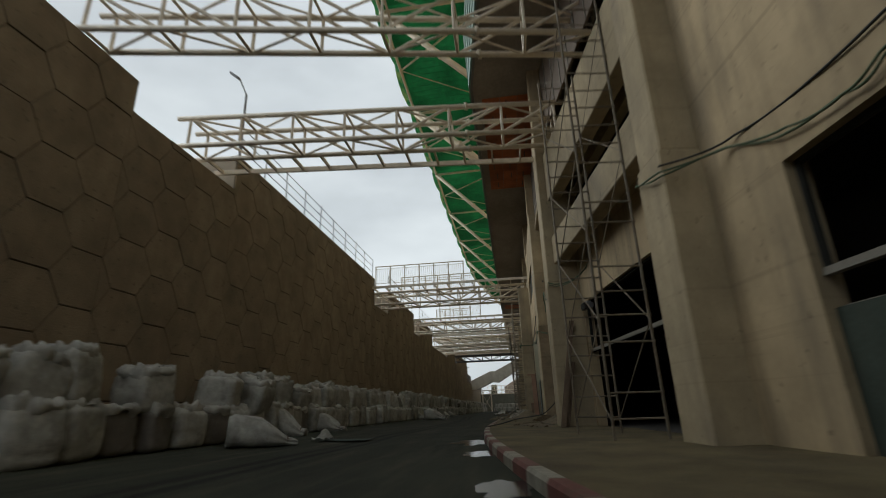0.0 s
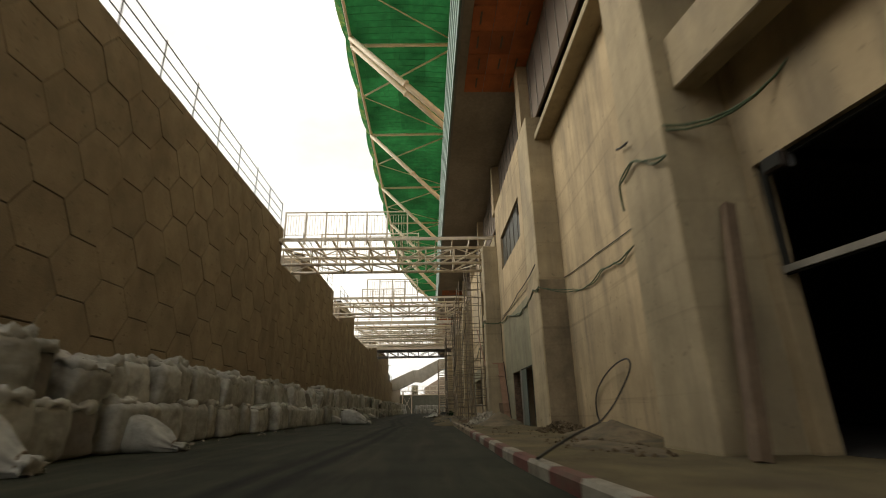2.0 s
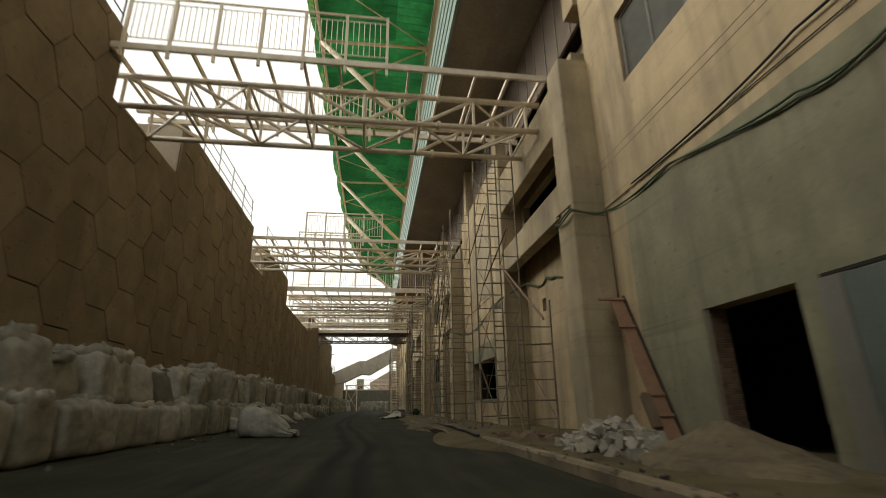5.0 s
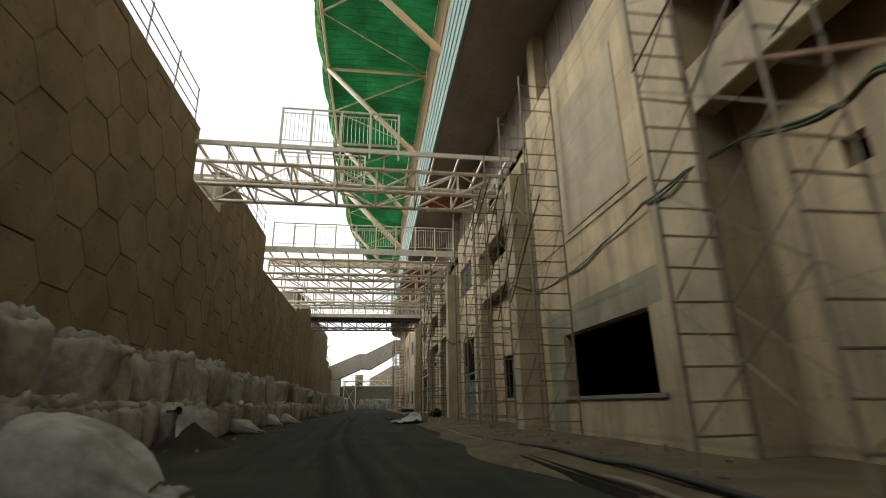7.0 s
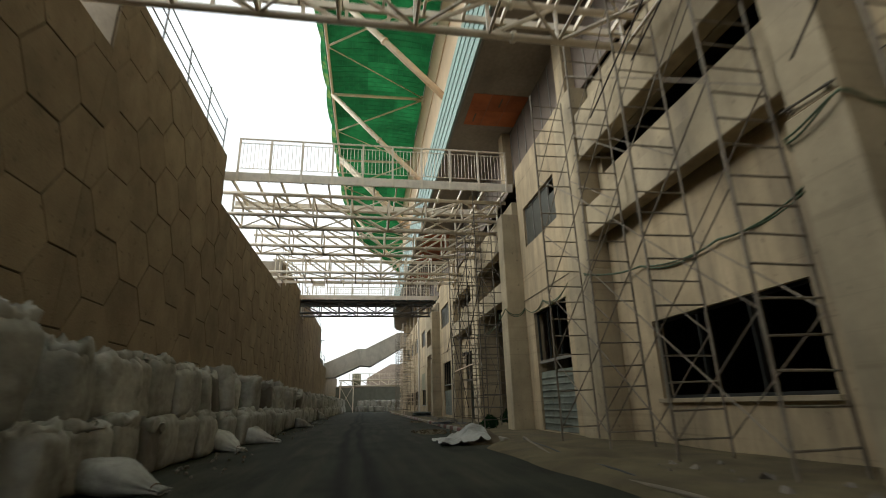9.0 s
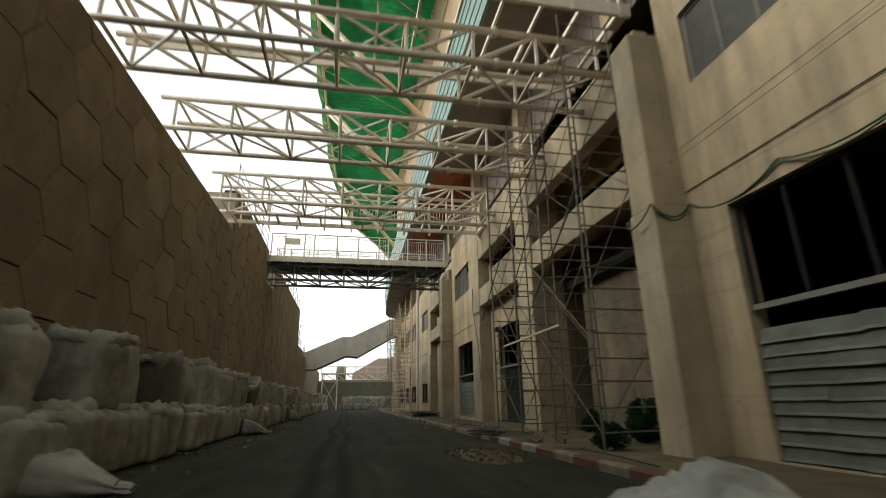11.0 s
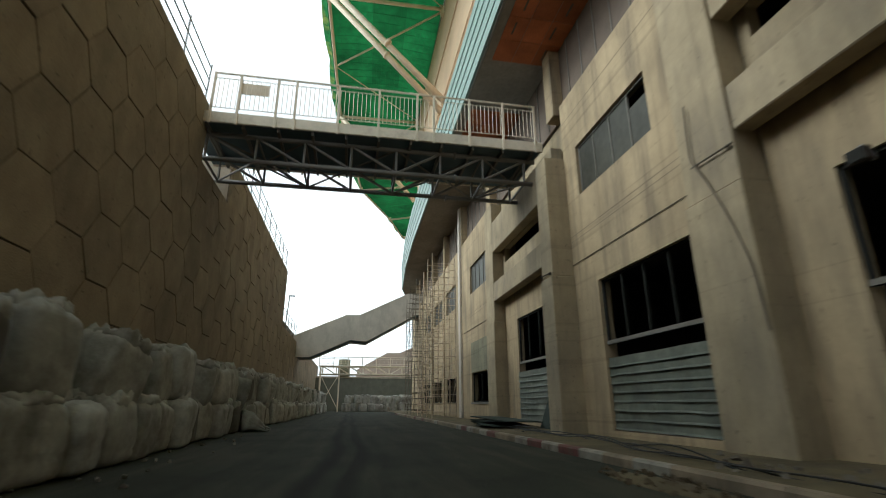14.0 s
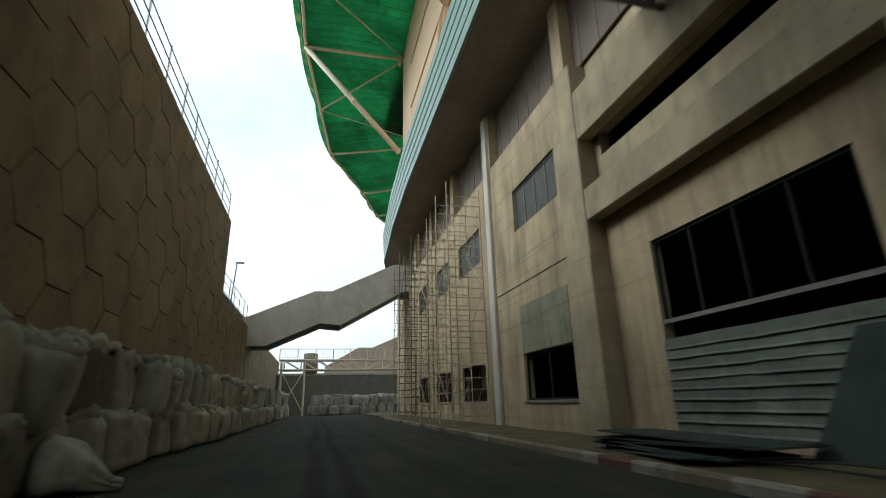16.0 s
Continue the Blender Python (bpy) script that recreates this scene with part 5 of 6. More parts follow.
# ---- scaffolds ---------------------------------------------------------
def scaffold(ys, x0, x1, h, seed=1, lift=1.95, label="tall dusty tube scaffold of ladder frames standing by the facade", m=STRAIGHT, steel=None, heights=None):
    """Ladder frames set square to the facade one behind another, tied by crossed braces."""
    s = thing("scaffold", ((x0 + x1) / 2, sum(ys) / len(ys), 0.13), label, "scaffold", "scaffold towers along the facade")
    rr = random.Random(seed)
    steel = steel or TUBE
    tops = [(heights[k] if heights else h) + rr.uniform(-0.3, 0.3) for k in range(len(ys))]
    for y, top in zip(ys, tops):
        lean = rr.uniform(-0.05, 0.05)
        for x in (x0, x1):
            part("upright", Geo(m).tube((x, y, 0.12), (x + lean, y + rr.uniform(-0.06, 0.06), top + rr.uniform(-0.5, 0.4)), 0.03, 7), steel, s)
        z = 0.5
        while z < top - 0.2:
            if rr.random() < 0.95:
                part("rung", Geo(m).tube((x0 - 0.03, y, z + rr.uniform(-0.02, 0.02)), (x1 + 0.03, y, z + rr.uniform(-0.02, 0.02)), 0.02, 6), steel, s)
            z += 0.49 + (0.06 if rr.random() < 0.25 else 0.0)
    for (a, ta), (b, tb) in zip(zip(ys, tops), zip(ys[1:], tops[1:])):
        for x, crossed in ((x0, True), (x1, False)):
            z, flip = 0.45, seed % 2
            while z + lift < min(ta, tb):
                for up in ((True, False) if crossed and rr.random() < 0.8 else (flip,)):
                    p, q = ((x, a, z), (x, b, z + lift)) if up else ((x, b, z), (x, a, z + lift))
                    part("brace", Geo(m).tube(p, q, 0.015, 5), steel, s)
                z, flip = z + lift, not flip
    return s


DUSTYTUBE = shade("dusty_galvanised_tube", (0.15, 0.128, 0.095), 0.7, spread=0.25, scale=2.5, stain=(0.13, 0.09, 0.055), stain_amount=0.7, stain_scale=(1.5, 1.5, 1.5), per_object=0.2)
TANTUBE = shade("tan_dusted_tube", (0.56, 0.45, 0.32), 0.65, spread=0.2, scale=2.5, stain=(0.16, 0.1, 0.06), stain_amount=0.5, stain_scale=(2, 2, 2), per_object=0.2)
SUNLIT = "tall pale tan tube scaffold of ladder frames standing by the facade"
scaffold((9.1, 11.7), -0.95, 0.1, 10.4, seed=2, m=TURNED)
scaffold((39.0, 41.6, 44.1), -1.3, -0.3, 11.4, seed=3, heights=(3.7, 11.6, 11.6))
scaffold((50.4, 52.9), -1.3, -0.25, 12.0, seed=4)
scaffold((55.3, 57.8, 60.3, 63.1), -1.35, -0.25, 11.2, seed=14)
scaffold((70.9, 73.4, 75.9, 78.4), -1.7, -0.25, 11.3, seed=6, label="tall dusty tube scaffold before the recessed bay", steel=DUSTYTUBE)
scaffold((112.2, 114.6, 117.0, 119.4), -1.9, -0.25, 11.2, seed=8, label=SUNLIT, steel=TANTUBE)
scaffold((121.8, 124.2, 126.6, 129.0), -1.9, -0.25, 11.8, seed=10, steel=DUSTYTUBE)

# loose poles tied aslant to the scaffolds
for a, b in (((53.5, 5.2), (51.0, 7.4)), ((52.1, 5.4), (49.8, 7.4)), ((51.2, 3.9), (48.2, 6.1)), ((52.8, 3.6), (50.2, 6.2)), ((54.0, 6.6), (51.8, 8.0)), ((58.5, 7.6), (54.4, 9.2)), ((56.6, 7.7), (53.0, 9.0)),
             ((76.3, 7.0), (71.3, 8.9)), ((74.2, 3.9), (69.9, 6.6)), ((78.3, 5.7), (74.0, 1.0)), ((43.5, 6.2), (40.4, 7.3)), ((41.0, 4.7), (38.0, 5.6)), ((75.5, 5.0), (72.4, 7.6)), ((79.8, 4.3), (76.0, 6.9))):
    solo("loose_pole", Geo().tube((-1.76, a[0], a[1]), (-1.74, b[0], b[1]), 0.018, 6), DARKTUBE, "dark steel pole tied aslant to the scaffold", "pole", group="loose scaffold poles")

solo("loose_pole", Geo().tube((-1.76, 77.1, 2.96), (-1.76, 72.5, 3.0), 0.032, 7), TANTUBE, "pale tan pole tied level across the scaffold", "pole", group="loose scaffold poles")

# ---- cables ------------------------------------------------------------
def hang(name, pts, sag, r, mat, label, m=STRAIGHT, loose=0.05, seed=1):
    """A cable through fixings, sagging between them."""
    line = []
    rr = random.Random(seed)
    knots = [Vector(p) for p in pts]
    knots = [2 * knots[0] - knots[1], *knots, 2 * knots[-1] - knots[-2]]
    for p0, a, b, p3 in zip(knots, knots[1:], knots[2:], knots[3:]):
        k = max(6, int((b - a).length * 3))
        reach = (b - a).length
        da, db = ((w.normalized() * min(w.length * 0.5, reach)) if w.length else w for w in (b - p0, p3 - a))
        for i in range(k):
            t = i / k
            q = a * (2 * t**3 - 3 * t**2 + 1) + da * (t**3 - 2 * t**2 + t) + b * (3 * t**2 - 2 * t**3) + db * (t**3 - t**2)
            wob = Vector((0, noise.noise((len(line) * 0.13, seed, 1.0)), noise.noise((len(line) * 0.11, seed, 7.0))))
            line.append(q + Vector((0, 0, -4 * sag * t * (1 - t))) + wob * loose * 0.8)
    line.append(Vector(pts[-1]))
    cu = bpy.data.curves.new(name, "CURVE")
    cu.dimensions, cu.bevel_depth, cu.bevel_resolution = "3D", r, 1
    sp = cu.splines.new("POLY")
    sp.points.add(len(line) - 1)
    for p, q in zip(sp.points, line):
        q = m @ q if m else q
        p.co = (*q, 1)
    cu.materials.append(mat)
    if mat == CABLE:
        cu.bevel_depth = r * 0.6
        sp = cu.splines.new("POLY")
        sp.points.add(len(line) - 1)
        for k, (p, q) in enumerate(zip(sp.points, line)):
            q = q + Vector((0.01, 0, 0.05 * math.sin(k * 0.55 + seed) - 0.03))
            p.co = (*(m @ q if m else q), 1)
    return tagged(new(name, cu), label, "cable", "cables strung along the facade")


GREEN = "bundle of green sheathed cables sagging along the facade"
hang("cable", [(0.45, -6, 5.0), (0.45, 0, 4.7), (0.45, 3.4, 4.15), (0.45, 3.95, 4.03), (0.45, 4.83, 4.17), (0.45, 6.1, 4.6), (-0.28, 6.9, 4.6), (-0.28, 7.9, 4.8)], 0.03, 0.03, CABLE, GREEN, TURNED, loose=0.02)
hang("cable", [(0.5, -6, 4.7), (0.5, 3.26, 4.55), (0.5, 5.9, 4.72), (-0.25, 6.95, 4.75)], 0.05, 0.018, BLACKCABLE, "thin black cable along the first bay", TURNED, seed=35, loose=0.02)
hang("cable", [(-0.2, 7.9, 5.0), (0.9, 9.5, 5.6), (0.95, 15.0, 5.5), (-0.2, 16.5, 5.1)], 0.35, 0.035, CABLE, GREEN, TURNED, seed=2)
hang("cable", [(0.88, 18.6, 4.75), (0.82, 19.6, 4.4), (0.82, 20.5, 4.24), (0.82, 21.35, 4.23), (0.82, 22.3, 4.33), (0.82, 23.5, 4.2), (0.82, 25.0, 4.45), (-0.1, 25.9, 4.75)], 0.04, 0.03, CABLE, GREEN, seed=3, loose=0.02)
hang("cable", [(0.87, 19.55, 4.68), (0.87, 22.64, 4.89), (0.87, 24.08, 4.97), (0.87, 26.0, 5.11)], 0.02, 0.013, BLACKCABLE, "thin black cable pinned along the plain bay", seed=31, loose=0.01)
hang("cable", [(-0.2, 16.3, 4.45), (-0.2, 16.9, 4.7), (-0.18, 17.5, 4.98), (-0.16, 18.1, 4.9), (-0.1, 18.3, 4.6), (-0.12, 18.2, 4.35)], 0.02, 0.03, CABLE, "frayed green cable end hanging on the pilaster", seed=34, loose=0.02)
hang("cable", [(-0.14, 17.6, 5.46), (-0.14, 18.1, 5.6)], 0.02, 0.022, BLACKCABLE, "short black cable end on the pilaster", seed=32)
hang("cable", [(-2.61, 16.0, 0.2), (-2.1, 17.09, 0.26), (-1.6, 17.78, 0.38), (-0.5, 19.81, 0.51), (-0.1, 20.15, 0.79), (0.2, 20.35, 1.11), (0.38, 20.28, 1.45), (0.46, 20.34, 1.66), (0.54, 20.72, 1.79), (0.66, 21.68, 1.76), (0.76, 22.81, 1.56), (0.82, 23.71, 1.23), (0.86, 24.1, 0.9), (0.86, 24.08, 0.55), (0.8, 23.6, 0.2)],
     0.0, 0.02, BLACKCABLE, "stiff black cable sprung into a wide loop above the heap", seed=33, loose=0.0)
hang("cable", [(-0.1, 25.9, 4.75), (-0.1, 26.8, 4.85), (-0.06, 27.7, 4.74), (-0.06, 29.0, 4.65), (-0.06, 30.2, 4.7), (-0.06, 32.9, 5.06), (-0.06, 35.4, 5.2), (-0.92, 35.45, 5.2), (-0.92, 36.4, 5.15)], 0.08, 0.035, CABLE, GREEN, seed=4)
hang("cable", [(-0.92, 36.4, 5.15), (0.85, 37.2, 5.2), (0.85, 38.3, 5.28), (0.85, 39.0, 5.26), (0.85, 39.9, 4.92), (0.85, 41.1, 5.1), (0.85, 41.95, 5.33), (0.85, 42.7, 5.2), (0.8, 44.2, 5.6), (-0.15, 44.8, 5.12), (-0.15, 46.3, 5.1)], 0.05, 0.045, CABLE, GREEN, seed=5)
hang("cable", [(-0.18, 46.2, 5.1), (-0.06, 48.5, 4.9), (-0.06, 51.2, 4.7), (-0.06, 53.65, 4.9), (-0.88, 53.75, 5.0), (-0.88, 54.65, 4.8)], 0.06, 0.03, CABLE, GREEN, seed=6)
hang("cable", [(-0.88, 54.65, 4.8), (0.5, 55.6, 4.75), (0.5, 58, 4.4), (0.5, 61, 4.7), (-0.18, 63, 5.0)], 0.12, 0.035, CABLE, GREEN, seed=7)
hang("cable", [(-0.18, 64.3, 5.0), (-0.06, 67, 5.0), (-0.06, 69.2, 5.1), (-0.92, 69.3, 5.1), (-0.92, 70.2, 5.0), (0.9, 72, 5.6), (0.9, 77, 5.8), (-0.18, 78.5, 5.2)], 0.3, 0.03, CABLE, GREEN, seed=8)
BLACK = "thin black cable hanging along the facade"
hang("cable", [(-0.12, 26, 5.6), (-0.06, 30, 5.5), (-0.06, 34.2, 5.3)], 0.1, 0.02, BLACKCABLE, BLACK, seed=9)
hang("cable", [(-0.15, 87.5, 7.4), (-0.15, 87.56, 6.55), (-0.15, 87.54, 6.05), (-0.15, 87.27, 5.51), (-0.15, 86.99, 4.88), (-0.15, 86.7, 4.06), (-0.15, 86.5, 3.3), (-0.15, 86.42, 2.2)], 0.0, 0.022, HOSE, "dusty cable hanging aslant over the pilaster", seed=12, loose=0.02)
for k in range(4):
    hang("cable", [(-2.4 + 0.3 * k, 68 + 3 * k, 0.2), (-2.1 + 0.2 * k, 76, 0.17), (-1.9, 84, 0.17), (-1.5 + 0.2 * k, 92, 0.18), (-1.7, 101, 0.18)], 0, 0.014, BLACKCABLE, "black cable trailing on the dusty pavement", loose=0.3, seed=20 + k)

rr = random.Random(77)
for k in range(4):
    loop = [(-2.7 + 0.45 * math.cos(i * 0.7 + k) * rr.uniform(0.7, 1.2), 76.2 + k * 0.3 + 0.75 * math.sin(i * 0.7 + k) * rr.uniform(0.7, 1.2), 0.2 + 0.05 * rr.random()) for i in range(14)]
    hang("cable", loop, 0, 0.018, BLACKCABLE, "black cable tangled over the kerb", loose=0.02, seed=60 + k)

PALERUBBLE = shade("pale_lime_rubble", (0.36, 0.33, 0.27), 0.9, spread=0.2, scale=3, per_island=0.3)
# ---- pavement litter ---------------------------------------------------
def heap(name, x, y, rx, ry, h, mat, label, category, seed=1, z=0.12):
    """A loose heap: a lumpy mound with stones on it."""
    geo = Geo()
    n, rings = 22, 7
    off = Vector((seed * 3.1, seed * 7.7, 0))
    geo.v.append((x, y, z + h))
    for j in range(1, rings + 1):
        t = j / rings
        for i in range(n):
            a = 2 * math.pi * i / n
            p = Vector((math.cos(a) * t, math.sin(a) * t, 0))
            wob = 1 + 0.25 * noise.noise(p * 2 + off)
            zz = h * (1 - t) ** 1.2 + 0.16 * h * noise.noise(p * 5 + off) * (1 - t * t)
            geo.v.append((x + p.x * rx * wob, y + p.y * ry * wob, z + max(zz, 0) - (0.05 if j == rings else 0)))
    for i in range(n):
        geo.f.append((0, 1 + i, 1 + (i + 1) % n))
    for j in range(rings - 1):
        for i in range(n):
            geo.f.append((1 + j * n + i, 1 + (j + 1) * n + i, 1 + (j + 1) * n + (i + 1) % n, 1 + j * n + (i + 1) % n))
    return solo(name, geo, mat, label, category, smooth=True)


def stones(name, x, y, rx, ry, h, count, size, mat, label, category, seed=1, z=0.13):
    """Broken lumps lying on one another."""
    geo = Geo()
    rr = random.Random(seed)
    for _ in range(count):
        a, t = rr.uniform(0, 6.28), rr.random() ** 0.6
        c = Vector((x + math.cos(a) * t * rx, y + math.sin(a) * t * ry, z + h * (1 - t) * rr.uniform(0.3, 1.0)))
        s = size * rr.uniform(0.4, 1.2)
        m = Matrix.Translation(c) @ Euler((rr.uniform(0, 6), rr.uniform(0, 6), rr.uniform(0, 6))).to_matrix().to_4x4()
        vs = [m @ Vector((sx * s * rr.uniform(0.35, 0.6), sy * s * rr.uniform(0.3, 0.6), sz * s * rr.uniform(0.12, 0.4))) for sz in (-1, 1) for sy in (-1, 1) for sx in (-1, 1)]
        geo.add(vs, [(0, 2, 3, 1), (4, 5, 7, 6), (0, 1, 5, 4), (2, 6, 7, 3), (0, 4, 6, 2), (1, 3, 7, 5)])
    return solo(name, geo, mat, label, category, "stuff")


heap("mound", -0.9, 31.6, 1.05, 1.6, 0.55, DARKBROWN, "brown heap of sand on the pavement", "heap", 1)
stones("rubble", -1.2, 34.0, 0.85, 1.7, 0.6, 280, 0.21, PALERUBBLE, "pale broken concrete rubble heap on the pavement", "rubble", 2)
heap("mound", 0.2, 21.2, 0.9, 2.6, 0.38, DARKBROWN, "brown heap of sand by the wall", "heap", 3)
stones("rubble", -0.1, 24.3, 0.75, 1.5, 0.3, 230, 0.1, EARTH, "broken brown rubble scattered at the wall foot", "rubble", 4)
heap("soil_spill", -0.9, 18.6, 0.75, 2.3, 0.1, DARKBROWN, "thin dark spill of damp soil on the pavement", "heap", 23)
stones("rubble", -0.9, 18.8, 0.8, 2.4, 0.05, 90, 0.07, EARTH, "small clods lying on the damp soil", "rubble", 24)
heap("gravel_spill", -3.15, 85.5, 0.45, 1.5, 0.07, SAND, "thin spill of dirt along the road edge", "gravel", 25, z=0.0)
stones("rubble", -3.1, 85.5, 0.5, 1.6, 0.05, 90, 0.07, EARTH, "small stones spilled along the road edge", "rubble", 26, z=0.02)
stones("rubble", -1.5, 27.5, 0.9, 6.5, 0.02, 80, 0.035, EARTH, "small clods and stones strewn over the pavement", "rubble", 27)
stones("rubble", -2.55, 31.0, 0.3, 4.0, 0.03, 60, 0.055, RUBBLE, "broken lumps along the dirty kerb", "rubble", 28, z=0.15)
stones("rubble", -1.6, 37.5, 0.8, 2.0, 0.06, 40, 0.3, TIMBER, "flat broken boards and rubble by the kerb", "rubble", 5, z=0.05)
stones("rubble", -1.6, 50, 1.4, 8, 0.04, 60, 0.11, RUBBLE, "loose stones strewn over the pavement", "rubble", 6)
stones("rubble", -3.0, 46.5, 0.7, 3.0, 0.05, 60, 0.09, RUBBLE, "loose stones along the road edge", "rubble", 7, z=0.02)
stones("rubble", -1.2, 80, 1.1, 10, 0.04, 70, 0.12, RUBBLE, "loose stones strewn over the pavement", "rubble", 8)
stones("rubble", -10.6, 60, 0.9, 40, 0.04, 140, 0.1, RUBBLE, "small stones at the foot of the bags", "rubble", 9, z=0.01)
heap("gravel_spill", -3.9, 72.3, 0.8, 1.9, 0.1, SAND, "thin spill of grey gravel on the road", "gravel", 21, z=0.0)
stones("rubble", -3.9, 72.3, 0.9, 2.0, 0.08, 120, 0.08, EARTH, "grey gravel and broken lumps on the road", "rubble", 22, z=0.02)
heap("soil_spill", -3.1, 65.5, 0.85, 1.2, 0.5, EARTH, "grey-brown spill of soil beside the kerb", "heap", 11, z=0.0)
cloth = Geo()
for i in range(19):
    for j in range(17):
        u, v = i / 18, j / 16
        x, y = -4.6 + 1.5 * u, 64.4 + 2.0 * v
        drape = 0.46 * math.exp(-((x + 3.35) / 0.62) ** 2 - ((y - 65.5) / 0.95) ** 2)
        fold = 0.1 * max(0.0, 1 - 4 * abs(noise.noise((u * 2.6 + v, v * 2.6, 4.0)))) + 0.05 * noise.noise((u * 7, v * 7, 2.0))
        cloth.v.append((x + 0.2 * noise.noise((v * 3, u * 2, 5.0)), y + 0.25 * noise.noise((u * 3, v * 2, 8.0)), max(0.012, drape + fold + 0.05)))
cloth.f = [(i * 17 + j, (i + 1) * 17 + j, (i + 1) * 17 + j + 1, i * 17 + j + 1) for i in range(18) for j in range(16)]
solo("dumped_bag", cloth, BAG, "crumpled empty white woven bag draped over spilled soil", "bag", smooth=True)

for k in range(2):
    hang("hose", [(-2.75 - 0.25 * k, 38 + 3 * k, 0.19 - 0.14 * k), (-2.5 - 0.3 * k, 46, 0.19 - 0.14 * k), (-2.9 - 0.15 * k, 53, 0.06), (-2.6 - 0.2 * k, 60, 0.06), (-2.2, 64, 0.2)], 0, 0.04, HOSE if k else BLACKCABLE, "dusty tan hose lying along the road edge" if k else "black hose lying along the road edge", loose=0.2, seed=40 + k)
prop = thing("timber_frame", (-0.22, 33.75, 0.13), "dusty pinkish timber boards nailed up and leaning on the pilaster", "timber")
pm = pose(-0.22, 33.75, 0.13, -26.5, 0, 0)
part("board", Geo(pm).box(-0.14, 0.16, -0.02, 0.02, 0, 3.25, 0.006), PINK, prop)
# Dark strip stands in for the board's thickness and its shadow.
part("stile", Geo(pm).box(0.162, 0.2, -0.05, 0.03, 0, 3.3, 0.006), DARKTUBE, prop, "dark strip standing for the board's shaded edge")
for z, xa in ((3.16, -0.42), (2.45, -0.2), (0.95, -0.3), (0.55, -0.3)):
    part("batten", Geo(pm).box(xa, 0.16, -0.062, -0.022, z, z + 0.07, 0.006), PINK, prop)
part("block", Geo(pm).box(-0.32, -0.15, -0.1, 0.02, 0.35, 0.98, 0.01), TIMBER, prop)
hang("cable", [(-0.04, 35.42, 5.25), (-0.03, 35.42, 4.4), (-0.04, 35.4, 3.2), (-0.03, 35.38, 2.6)], 0.0, 0.012, BLACKCABLE, "thin black cable hanging in the corner of the pilaster", seed=44, loose=0.01)
for x, y, tx, ty, ln in ((0.2, 15.9, 0.6, 16.3, 3.6), (0.35, 16.2, 0.5, 16.4, 2.2)):
    a, b = Vector((x - 0.3, y - 0.25, 0.13)), Vector((tx, ty, ln))
    solo("plank", Geo().tube(a, b, 0.11, 4), TIMBER, "brown timber plank leaning on the pilaster", "plank")
pile = thing("sheet_pile", (-1.4, 99.5, 0.13), "stack of dark green-grey metal sheets on the pavement", "sheets")
for k in range(6):
    part("sheet", Geo(pose(-1.3 + 0.05 * k, 99.6 - 0.1 * k, 0.16 + 0.05 * k, 2 * (k % 3 - 1), 1.5 * (k % 2), 4 * k - 9)).box(-0.75, 0.75, -1.7, 1.7, 0, 0.03), SHEETGREEN, pile)
solo("leaning_sheet", Geo(pose(0.02, 96.2, 0.12, 0, 11, 0)).prism([(0.0, 0), (1.75, 0), (0.85, 2.0), (-0.2, 2.0)], "x", 0, 0.03), SHEETGREEN, "dark green sheet leaning on the shutter", "sheet")
solo("leaning_board", Geo(pose(-0.1, 79.45, 0.13, 0, 3, 0)).box(0, 0.06, 0, 0.48, 0, 2.2, 0.01), PLASTER, "tan board standing against the pilaster", "board")
solo("loose_tube", Geo().tube((-0.6, 42.9, 6.0), (-0.6, 38.7, 3.2), 0.035, 6), PINK, "orange rusty tube tied aslant to the scaffold", "tube")
def shrub(x, y, r, h, count, seed):
    """A low bush: thin stems and many small leaves with an uneven outline."""
    sh = thing("shrub", (x, y, 0.13), "small dusty green shrub on the pavement", "shrub", "shrubs by the scaffold")
    rr = random.Random(seed)
    for k in range(5):
        part("stem", Geo().tube((x, y, 0.1), (x + rr.uniform(-r, r) * 0.7, y + rr.uniform(-r, r) * 0.7, 0.13 + h * rr.uniform(0.5, 0.95)), 0.012, 5), TIMBER, sh)
    lg = Geo()
    for k in range(count):
        a, t, u = rr.uniform(0, 6.28), rr.random() ** 0.5, rr.uniform(0.08, 1.0)
        w = r * math.sin(0.4 + u * 2.3) * (1 + 0.3 * math.sin(3 * a + seed) + 0.2 * math.sin(7 * a + u * 6))
        c = Vector((x + math.cos(a) * t * w, y + math.sin(a) * t * w, 0.13 + h * u * (0.85 + 0.2 * math.sin(2 * a + seed))))
        e = Euler((rr.uniform(-3, 3), rr.uniform(-3, 3), rr.uniform(0, 6))).to_matrix()
        lg.add([c + e @ Vector(p) for p in ((0, -0.022, 0), (0.05, 0, 0.012), (0, 0.022, 0), (-0.05, 0, 0.012))], [(0, 1, 2, 3)])
    part("leaves", lg, LEAF, sh)


shrub(0.2, 72.3, 0.5, 1.0, 3200, 3)
shrub(-1.4, 71.2, 0.35, 0.55, 1500, 4)
shrub(0.9, 76.4, 0.35, 0.7, 1300, 5)

# ---- puddles, lamp, far details ----------------------------------------
def puddle(x, y, rx, ry, seed):
    geo = Geo()
    n = 26
    vs = []
    for i in range(n):
        a = 2 * math.pi * i / n
        w = 1 + 0.6 * noise.noise((math.cos(a) * 2.2 + seed, math.sin(a) * 2.2, seed * 2.0))
        vs.append((x + math.cos(a) * rx * w, y + math.sin(a) * ry * w, 0.006))
    geo.add(vs, [tuple(range(n))])
    return solo("puddle", geo, WET, "shallow puddle of rainwater on the road", "puddle")


